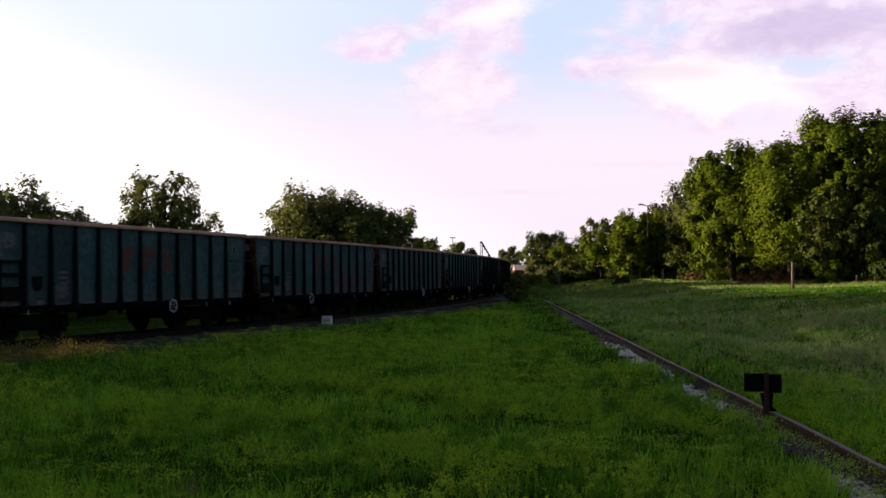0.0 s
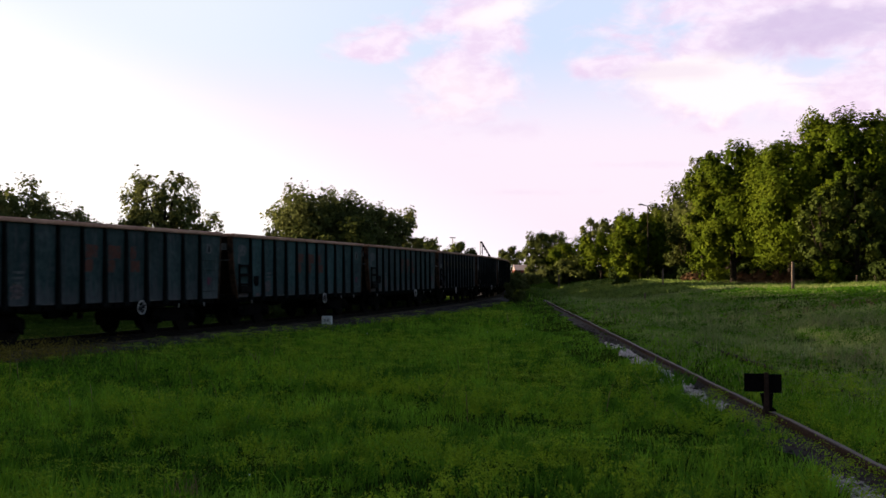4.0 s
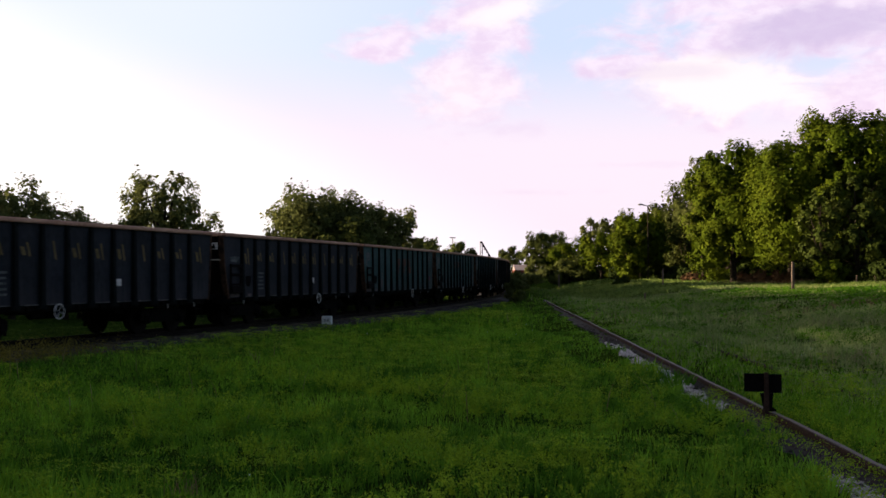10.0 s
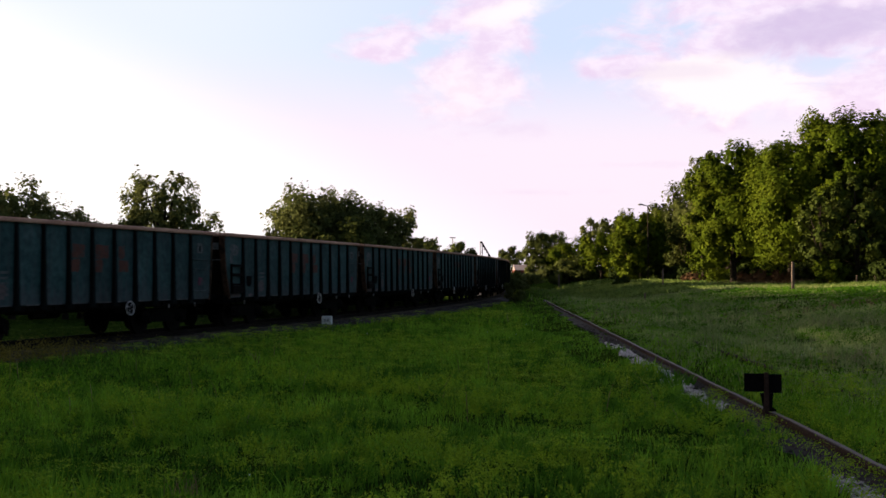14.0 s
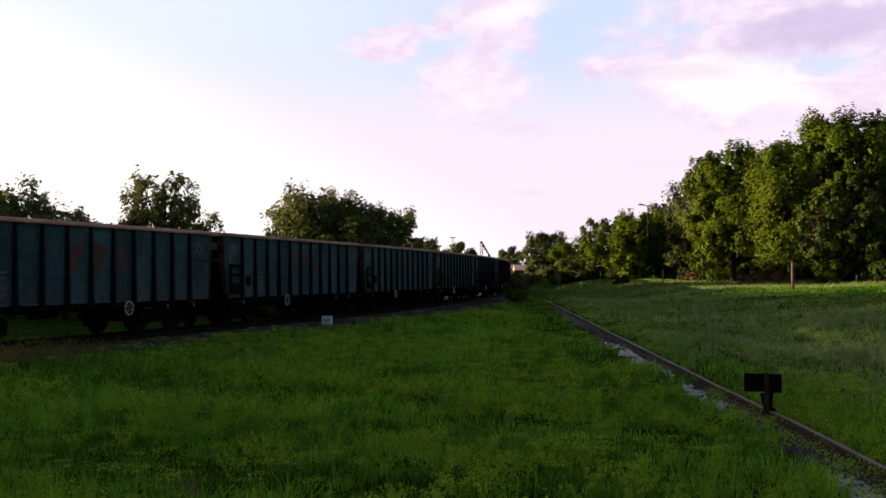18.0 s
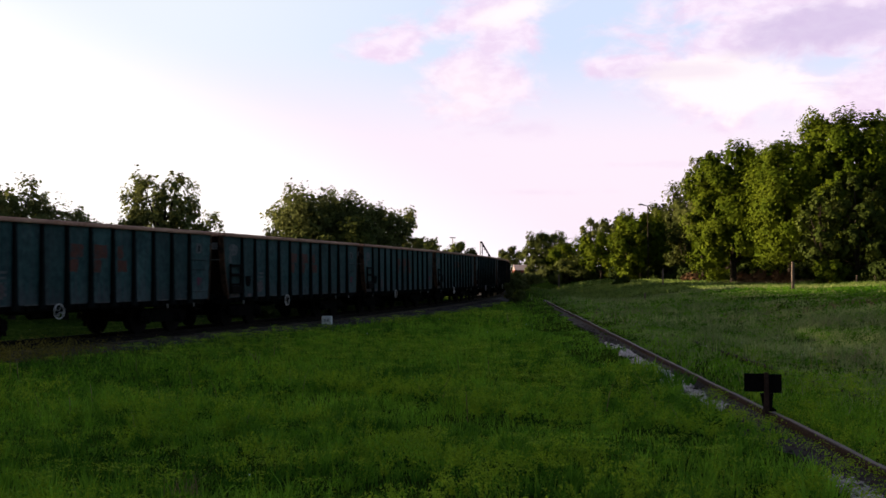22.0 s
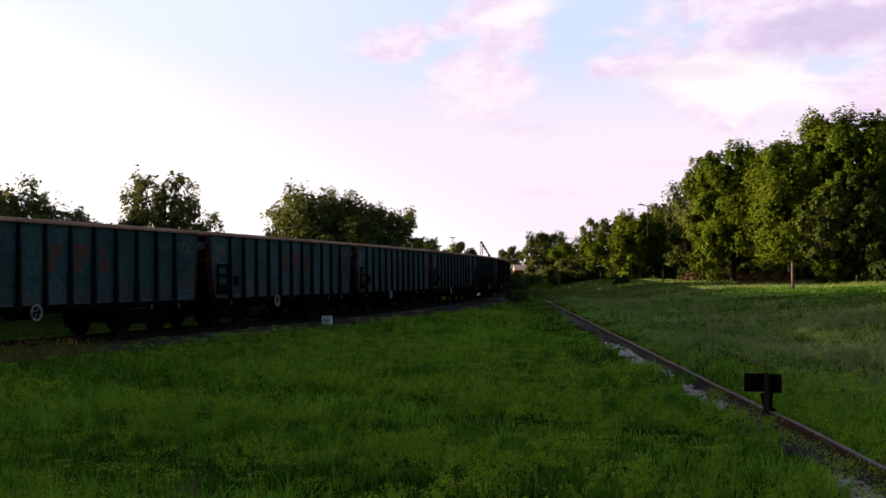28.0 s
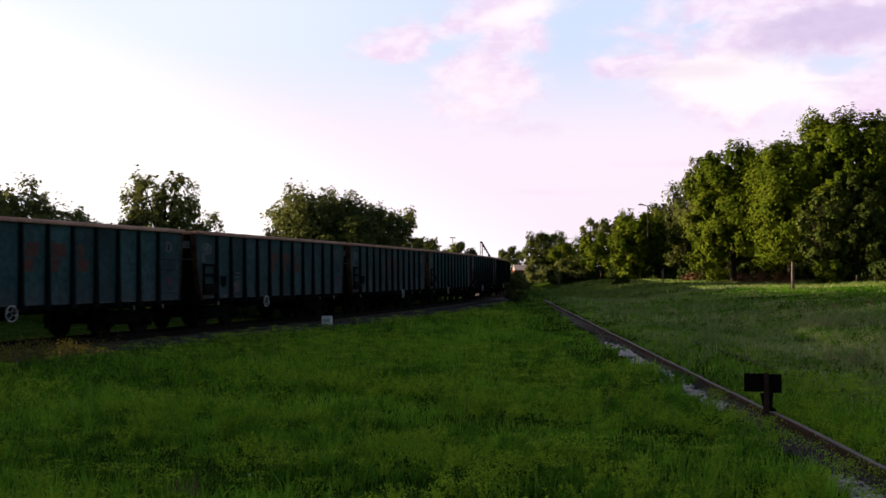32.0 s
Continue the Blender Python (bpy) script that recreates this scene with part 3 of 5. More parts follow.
        if e == 1:
            bm = box(bmesh.new(), (top + 0.045, 1.02, 2.84), (0.02, 0.30, 0.24), bevel=0.004)
            sign = part("end_plate", bm, M_WHEELWHITE if slate else M_WHITE, root, "pale square plate")
            if slate:
                bm = prism(bmesh.new(), [(0.92, 2.75), (1.12, 2.75), (1.02, 2.92)], top + 0.056, top + 0.060, "x")
                part("triangle", bm, M_BLACK, sign, "black triangle")
            bm = rod(bmesh.new(), (top + 0.04, 0.55, 2.36), (top + 0.04, 1.26, 2.36), 0.018, 8)
            part("grab_rail", bm, M_WHEELWHITE if slate else M_WHITE, root, "pale steel grab rail")
        bm = box(bmesh.new(), (e * 6.54, 0, RIM_Z - 0.06), (0.13, 2.62, 0.118), bevel=0.025)
        part("end_rim", bm, M_RIM, root)
        bm = box(bmesh.new(), (e * 6.22, 0, 0.98), (0.16, 2.5, 0.30), bevel=0.02)
        box(bm, (e * 6.31, 0.0, 1.05), (0.05, 0.5, 0.32))
        part("buffer_beam", bm, M_UNDER, root)
        for y in (-0.875, 0.875):
            bm = rod(bmesh.new(), (e * 6.30, y, 1.06), (e * 6.70, y, 1.06), 0.10, 12)
            rod(bm, (e * 6.70, y, 1.06), (e * 6.97, y, 1.06), 0.07, 12)
            rod(bm, (e * 6.95, y, 1.06), (e * 6.99, y, 1.06), 0.22, 18)
            part("buffer", bm, M_UNDER, root)
        bm = rod(bmesh.new(), (e * 6.30, 0, 1.02), (e * 6.98, 0, 0.98), 0.045, 8)
        torus(bm, (e * 6.86, 0, 0.96), 0.10, 0.03, 12, 6)
        part("coupling", bm, M_UNDER, root)
        # step irons at the corner
        for y in (-1.36, 1.36):
            bm = bmesh.new()
            for x in (e * 6.02, e * 5.62):
                rod(bm, (x, y, 0.45), (x, y, 0.98), 0.016, 6)
            for z in (0.45, 0.72):
                rod(bm, (e * 6.02, y, z), (e * 5.62, y, z), 0.018, 6)
            part("corner_step", bm, M_UNDER, root)
    # floor, sills and gear underneath
    bm = box(bmesh.new(), (0, 0, SHEET_Z + 0.05), (12.4, 2.62, 0.08))
    part("floor_plate", bm, M_SHADEWALL, root)
    bm = box(bmesh.new(), (0, 0, 0.90), (12.4, 0.5, 0.22))
    for x in (-2.6, -1.0, 1.0, 2.6):
        box(bm, (x, 0, 0.94), (0.12, 2.5, 0.14))
    part("centre_sill", bm, M_UNDER, root)
    bm = rod(bmesh.new(), (-0.9, -0.5, 0.74), (0.1, -0.5, 0.74), 0.17, 14)
    rod(bm, (0.9, 0.45, 0.76), (1.35, 0.45, 0.76), 0.14, 12)
    for y in (0.9, 1.15):
        rod(bm, (-2.6, y, 0.82), (2.9, y, 0.82), 0.025, 6)
    box(bm, (1.9, 1.12, 0.78), (0.5, 0.1, 0.14))
    box(bm, (-1.7, 1.12, 0.78), (0.35, 0.1, 0.14))
    part("brake_gear", bm, M_UNDER, root)
    # Pale bars added for bright glimpses of grass and sky under the sill.
    for x in (2.15, 2.75):
        bm = rod(bmesh.new(), (x, 1.30, 0.905), (x + 0.34, 1.30, 0.905), 0.016, 6)
        part("bright_dash", bm, M_WHEELWHITE, root, "pale dash standing in for bright ground beyond")
    for x in (-5.55, -4.0, 4.95):
        bm = box(bmesh.new(), (x, 1.35, 0.86), (0.05, 0.03, 0.13), bevel=0.008)
        part("hook", bm, M_STEEL, root, "bare steel rope hook")
    bm = torus(bmesh.new(), (wheel_x, 1.49, 0.86), 0.20, 0.013, 26, 6)
    wheel = part("handwheel", bm, M_WHEELWHITE, root, "white brake handwheel")
    for a in (0.4, 1.97, 3.54, 5.11):
        dx, dz = 0.19 * math.cos(a), 0.19 * math.sin(a)
        part("spoke", rod(bmesh.new(), (wheel_x, 1.49, 0.86), (wheel_x + dx, 1.49, 0.86 + dz), 0.008, 5), M_WHEELWHITE, wheel)
    bm = rod(bmesh.new(), (wheel_x, 1.1, 0.86), (wheel_x, 1.50, 0.86), 0.035, 8)
    part("spindle", bm, M_UNDER, wheel)
    for x in (-4.20, 4.20):
        build_bogie(root, x)
    # ladder and step box on the leading panel, towards the meadow
    bm = bmesh.new()
    for x in (5.32, 6.10):
        box(bm, (x, 1.43, 1.70), (0.07, 0.05, 1.04))
    for z, h in ((2.17, 0.075), (1.84, 0.10), (1.50, 0.075)):
        box(bm, (5.71, 1.44, z), (0.78, 0.06, h))
    part("ladder", bm, M_BLACK, root, "black steel ladder")
    bm = box(bmesh.new(), (5.71, 1.44, 1.32), (0.80, 0.12, 0.26), bevel=0.02)
    part("step_box", bm, M_BLACK, root, "black step box")
    return root


def wheelsets(wagon):
    return [w for b in wagon.children if b.name.startswith("bogie") for w in b.children if w.name.startswith("wheelset")]


def plate(parent, mat, x, z, w, h, name="painted_mark", label="", lean=0.0, worn=0.0):
    """A thin layer of paint or sheet on a panel; worn: how far its edge is chipped away."""
    corners = [(x - w / 2, z - h / 2), (x + w / 2, z - h / 2), (x + w / 2 + lean, z + h / 2), (x - w / 2 + lean, z + h / 2)]
    if worn:
        rng = random.Random(int(1000 * (x + 7) + 100 * z))
        edge = []
        for a, b in zip(corners, corners[1:] + corners[:1]):
            for k in range(5):
                f = k / 5
                px, pz = a[0] + (b[0] - a[0]) * f, a[1] + (b[1] - a[1]) * f
                pull = rng.uniform(0, worn) * (1.6 if k == 0 else 1.0)
                edge.append((px + (x + lean / 2 - px) * pull, pz + (z - pz) * pull))
        corners = edge
    bm = prism(bmesh.new(), corners, 1.371, 1.377)
    return part(name, bm, mat, parent, label)


def add_marks(panel, i, marks, slate):
    """Plain bars and patches where paint, plates and lettering show; panel 11 leads."""
    xc = panel_mid(i)
    if i == 11:
        if slate:
            plate(panel, M_WHITE, 5.72, 2.38, 0.74, 0.24, "faded_patch", "pale chalky patch", worn=0.35)
        else:
            plate(panel, M_WHITE, 5.80, 2.72, 0.74, 0.46, "faded_patch", "pale chalky patch", worn=0.30)
            plate(panel, M_WHITE, 6.02, 2.44, 0.26, 0.42, "faded_patch", "pale chalky patch", worn=0.30)
        plate(panel, M_PINKDUST, 5.68, 1.12, 0.74, 0.13, "dusty_patch", "pinkish dusty patch", worn=0.2)
    if i == 10:
        bm = prism(bmesh.new(), [(xc - 0.21, 1.80), (xc + 0.19, 1.80), (xc + 0.19, 1.54), (xc + 0.08, 1.42), (xc - 0.10, 1.42), (xc - 0.21, 1.54)], 1.371, 1.39)
        part("black_plate", bm, M_BLACK, panel, "black square plate")
        plate(panel, M_PINKDUST, xc - 0.15, 1.12, 0.34, 0.12, "dusty_patch", "pinkish dusty patch", worn=0.3)
    if i == 9:
        for k in range(5):
            plate(panel, M_WHITE, xc - 0.05 + 0.03 * (k % 2), 1.90 - 0.14 * k, 0.50 - 0.06 * (k % 3), 0.065, "text_bar", "small white text bar", worn=0.1)
        if not slate:
            plate(panel, M_PINKDUST, xc, 1.40, 0.56, 0.44, "dusty_patch", "pinkish dusty patch", worn=0.4)
    if i == 0:
        if not slate:
            plate(panel, M_WHITE, xc + 0.06, 2.72, 0.36, 0.34, "small_plate", "small pale plate", worn=0.08)
            bm = box(bmesh.new(), (xc + 0.06, 1.378, 2.70), (0.10, 0.008, 0.20))
            part("digit_bar", bm, M_POST, panel, "dark painted bar")
            plate(panel, M_GRAFFITI, xc + 0.02, 1.62, 0.36, 0.30, "faded_patch", "faded red patch", worn=0.3)
        # pressed ribs across the last sheet
        for z in () if slate else (2.34, 2.02, 1.30):
            bm = box(bmesh.new(), (xc + 0.05, 1.38, z), (0.82, 0.035, 0.05), bevel=0.012)
            part("rib", bm, M_GREENDUST, panel)
    if marks == "graffiti" and i in (1, 2, 3, 4):
        z = (1.62, 1.55, 1.66, 1.50)[i - 1]
        plate(panel, M_GRAFFITI, xc + 0.02, z, 0.78, (0.50, 0.62, 0.70, 0.40)[i - 1], "graffiti", "faded magenta spray paint", lean=0.06, worn=0.45)
        plate(panel, M_GRAFFITI, xc - 0.1, z + 0.5, 0.30, 0.20, "graffiti", "faded magenta spray paint", lean=-0.08, worn=0.45)
    if slate:
        if 0 <= i <= 10:
            h = (0.52, 0.32, 0.34, 0.50, 0.48, 0.46, 0.44, 0.50, 0.36, 0.32, 0.60)[i]
            plate(panel, M_YELLOW, xc - 0.08, 2.50, 0.08, h, "painted_mark", "faded yellow painted mark", lean=0.11)
            if i not in (3, 7):
                plate(panel, M_YELLOW, xc + 0.13, 2.50 - 0.12 * h, 0.15, h * 0.6, "painted_mark", "faded yellow painted mark", lean=0.09)
        if i == 4:
            plate(panel, M_WHEELWHITE, xc + 0.2, 1.62, 0.24, 0.20, "small_plate", "small white plate")
        if i == 10:
            plate(panel, M_WHITE, xc - 0.1, 1.62, 0.26, 0.24, "small_plate", "small pale plate")
    elif marks and i in (4, 5, 6):
        # broad patches of faded paint, one above another
        dx, w1, w2 = ((-0.02, 0.30, 0.52), (0.02, 0.62, 0.34), (0.05, 0.58, 0.40))[i - 4]
        plate(panel, M_ORANGE, xc + dx + (0.14 if i == 4 else 0.0), 2.50, w1, 0.42, "painted_mark", "faded orange painted patch", worn=0.20)
        plate(panel, M_ORANGE, xc + dx + (0.04 if i == 4 else 0.14), 2.10, w2, 0.40, "painted_mark", "faded orange painted patch", worn=0.20)


# distance travelled, second by second
TRAVEL = [-93.27, -85.82, -78.37, -70.92, -63.53, -56.23, -49.04, -41.94, -34.9, -27.89, -20.91, -13.94, -6.98, 0.0, 7.01, 14.03, 21.06,
          28.07, 35.05, 42.02, 48.98, 55.99, 63.04, 70.12, 77.23, 84.37, 91.53, 98.71, 105.91, 113.12, 120.35, 127.58, 134.83]
LEAD = 9.6            # leading corner of wagon 0 at the thirteenth second
FIRST, LAST = -10, 18


def gone_at(t):
    i = min(int(t), 31)
    return TRAVEL[i] + (TRAVEL[i + 1] - TRAVEL[i]) * (t - i)


def wagon_pose(k, t):
    s = LEAD + CENTRE + WAGON_L * k - gone_at(t)
    a, b = line_at(s - 4.2), line_at(s + 4.2)
    d = a - b
    c = (a + b) / 2
    return pose(c.x, c.y, 0, 0, 0, math.degrees(math.atan2(d.y, d.x)))


def build_train():
    kinds = {}
    wagons = []
    for k in range(FIRST, LAST + 1):
        slate = k in (-2, -1)
        early = k in (-6, -2, 3, 4, 5, 6, 7, 8, 9, 10, 12, 13, 15)
        dusty = k in (-5, -3, 11)
        key = (slate, early, dusty, k == -6)
        if key not in kinds:
            # behind the leading corner by 5.2 or 8.4 metres
            ob = kinds[key] = build_wagon(M_SLATE if slate else M_GREENDUST if dusty else M_GREEN, "graffiti" if k == -6 else "plain", CENTRE - (5.24 if early else 8.42))
        else:
            ob = copy_thing(kinds[key], pose(0, 0, 0))
        wagons.append((k, ob))
    for k, ob in wagons:
        ob.matrix_basis = wagon_pose(k, 0.0)
    return wagons


TRAIN = build_train()

# ---- trees ----


def leaf_quads(rng, centers, per, spread, size, outward=None, broad=0.42):
    """Small folded leaves strewn round cluster centres, mostly facing outwards and up."""
    n = len(centers) * per
    c = np.repeat(centers, per, 0) + rng.normal(0, 1, (n, 3)) * np.array(spread)
    nrm = rng.normal(0, 1, (n, 3)) + np.array([0, 0, 0.5])
    if outward is not None:
        nrm = nrm * 0.36 + np.repeat(outward, per, 0) * 1.1
    nrm /= np.linalg.norm(nrm, axis=1)[:, None]
    t = np.cross(nrm, rng.normal(0, 1, (n, 3)))
    t /= np.linalg.norm(t, axis=1)[:, None] + 1e-9
    b = np.cross(nrm, t)
    s = size * rng.uniform(0.6, 1.35, (n, 1))
    return np.stack([c - t * s, c - b * s * broad + nrm * s * 0.12, c + t * s, c + b * s * broad + nrm * s * 0.12], 1)


def tree(name, label, x, y, height, half_w, mat, seed, leaf=0.16, low=0.1, lobes=18, cover=2.3, airy=False):
    """Tapered trunk, limbs, and a crown of leafy sprays gathered in lobes; low: where the crown starts; airy: sky shows through."""
    rng = np.random.default_rng(seed)
    root = tagged(new(name), label, "tree" if "tree" in name else "bush")
    root.location = (x, y, float(ground_z(x, y)) - 0.15)
    reach = half_w / 1.12
    rise = height * (1 - low) / 2
    mid = height * (1 + low) / 2
    # lobes spread evenly over the crown, fuller towards its foot than an egg would be
    i = np.arange(lobes)
    dz = 0.90 - 1.76 * i / max(1, lobes - 1)
    az = i * 2.39996 + rng.uniform(0, 6.28)
    fat = (1 - np.abs(dz) ** 3.2) ** 0.4
    d = np.stack([fat * np.cos(az), fat * np.sin(az), dz], 1)
    radius = (0.62 if reach < 0.5 * rise else 0.42 if lobes > 12 else 0.46) * reach * rng.uniform(0.75, 1.25, lobes)
    tall = np.minimum(radius * 1.05, rise * 0.55)
    c = d * np.array([reach, reach, rise]) * rng.uniform(0.62, 0.84, (lobes, 1)) + np.array([0, 0, mid])
    stretch = height / (c[:, 2] + tall).max()
    c[:, 2] *= stretch
    # sprays round each lobe
    m = 14 if airy else 20
    e = np.repeat(d, m, 0) * 0.7 + rng.normal(0, 0.75, (lobes * m, 3))
    e /= np.linalg.norm(e, axis=1)[:, None]
    rr = np.repeat(np.stack([radius, radius, tall], 1), m, 0)
    p = np.repeat(c, m, 0) + e * rr * rng.uniform(0.25 if airy else 0.55, 1.06, (lobes * m, 1))
    area = 4.19 * (reach * reach + 2 * reach * rise)
    size = leaf * 0.72
    per = max(5, int(cover * area / (1.3 * size * size) / (lobes * m)))
    k = lobes * m * per
    up = np.repeat(np.repeat(np.clip(d[:, 2] + 0.2, 0, 1), m), per)[:, None]
    wide = np.repeat(rr[:, :1], per, 0) * (0.15 if airy else 0.19) * np.repeat(rng.uniform(0.6, 1.4, (lobes * m, 1)), per, 0)
    ee = np.repeat(e, per, 0)
    g = np.clip(rng.normal(0, 1, (k, 3)), -1.5, 1.5) * wide * np.concatenate([1 - 0.2 * up, 1 - 0.2 * up, 0.75 + 0.4 * up], 1)
    pts = np.repeat(p, per, 0) + g
    pts[:, 2] = np.clip(pts[:, 2], 0.1, None)
    out = ee * 1.0 + np.repeat(np.repeat(d, m, 0), per, 0) * 0.35 + np.array([0, 0, 0.2]) + g / (wide + 1e-6) * 0.22
    quads = [leaf_quads(rng, pts, 1, (0.01, 0.01, 0.01), size, out / np.linalg.norm(out, axis=1)[:, None], 0.66)]
    # larger leaves inside, so that little sky shows through the body of the crown
    inner = [j for j in range(lobes) if not airy or d[j, 2] < -0.15]
    if inner:
        core = np.concatenate([c[j] + rng.normal(0, 0.36, (70, 3)) * np.array([radius[j], radius[j], tall[j]]) for j in inner])
        core = np.concatenate([core, rng.normal(0, 0.30, (10 * len(inner), 3)) * np.array([reach, reach, rise * 0.8]) + np.array([0, 0, mid - (0.3 * rise if airy else 0)])])
        core[:, 2] = np.clip(core[:, 2], 0.1, height * 0.9)
        quads.append(leaf_quads(rng, core, 1, (0.05, 0.05, 0.05), max(0.10 * reach, size), None, 0.66))
    crown = new("crown", quad_mesh("crown", np.concatenate(quads), mat))
    crown.parent = root
    # trunk with limbs
    bm = bmesh.new()
    r0 = 0.018 * height + 0.04
    knee = Vector((rng.uniform(-0.1, 0.1), rng.uniform(-0.1, 0.1), height * 0.38))
    rod(bm, (0, 0, -0.3), (0, 0, 0.25), r0 * 1.5, 10, r0 * 1.1)
    rod(bm, (0, 0, 0.2), knee, r0 * 1.1, 10, r0 * 0.8)
    rod(bm, knee, (c[0, 0] * 0.2, c[0, 1] * 0.2, height * 0.86), r0 * 0.8, 8, r0 * 0.15)
    part("trunk", bm, M_BARK, root)
    for j in range(0, lobes, max(1, lobes // 9)):
        bm = bmesh.new()
        a = Vector((0, 0, max(height * 0.16, c[j, 2] - 0.30 * height)))
        b = Vector(c[j].tolist())
        h = (a + b) / 2 + Vector((0, 0, -0.04 * height))
        rod(bm, a, h, r0 * 0.45, 6, r0 * 0.3)
        rod(bm, h, b, r0 * 0.3, 6, r0 * 0.1)
        for q in range(4):
            rod(bm, b.lerp(h, 0.3), p[j * m + q].tolist(), r0 * 0.12, 5, r0 * 0.04)
        part("limb", bm, M_BARK, root)
    return root


F_PX = 1917.4


def spot(px, depth):
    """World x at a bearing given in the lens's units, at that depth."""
    return (px - 784) / F_PX * depth


def top_at(y_top, depth, x):
    return EYE_Z + (487.1 - y_top) / F_PX * depth - float(ground_z(x, depth)) + 0.15


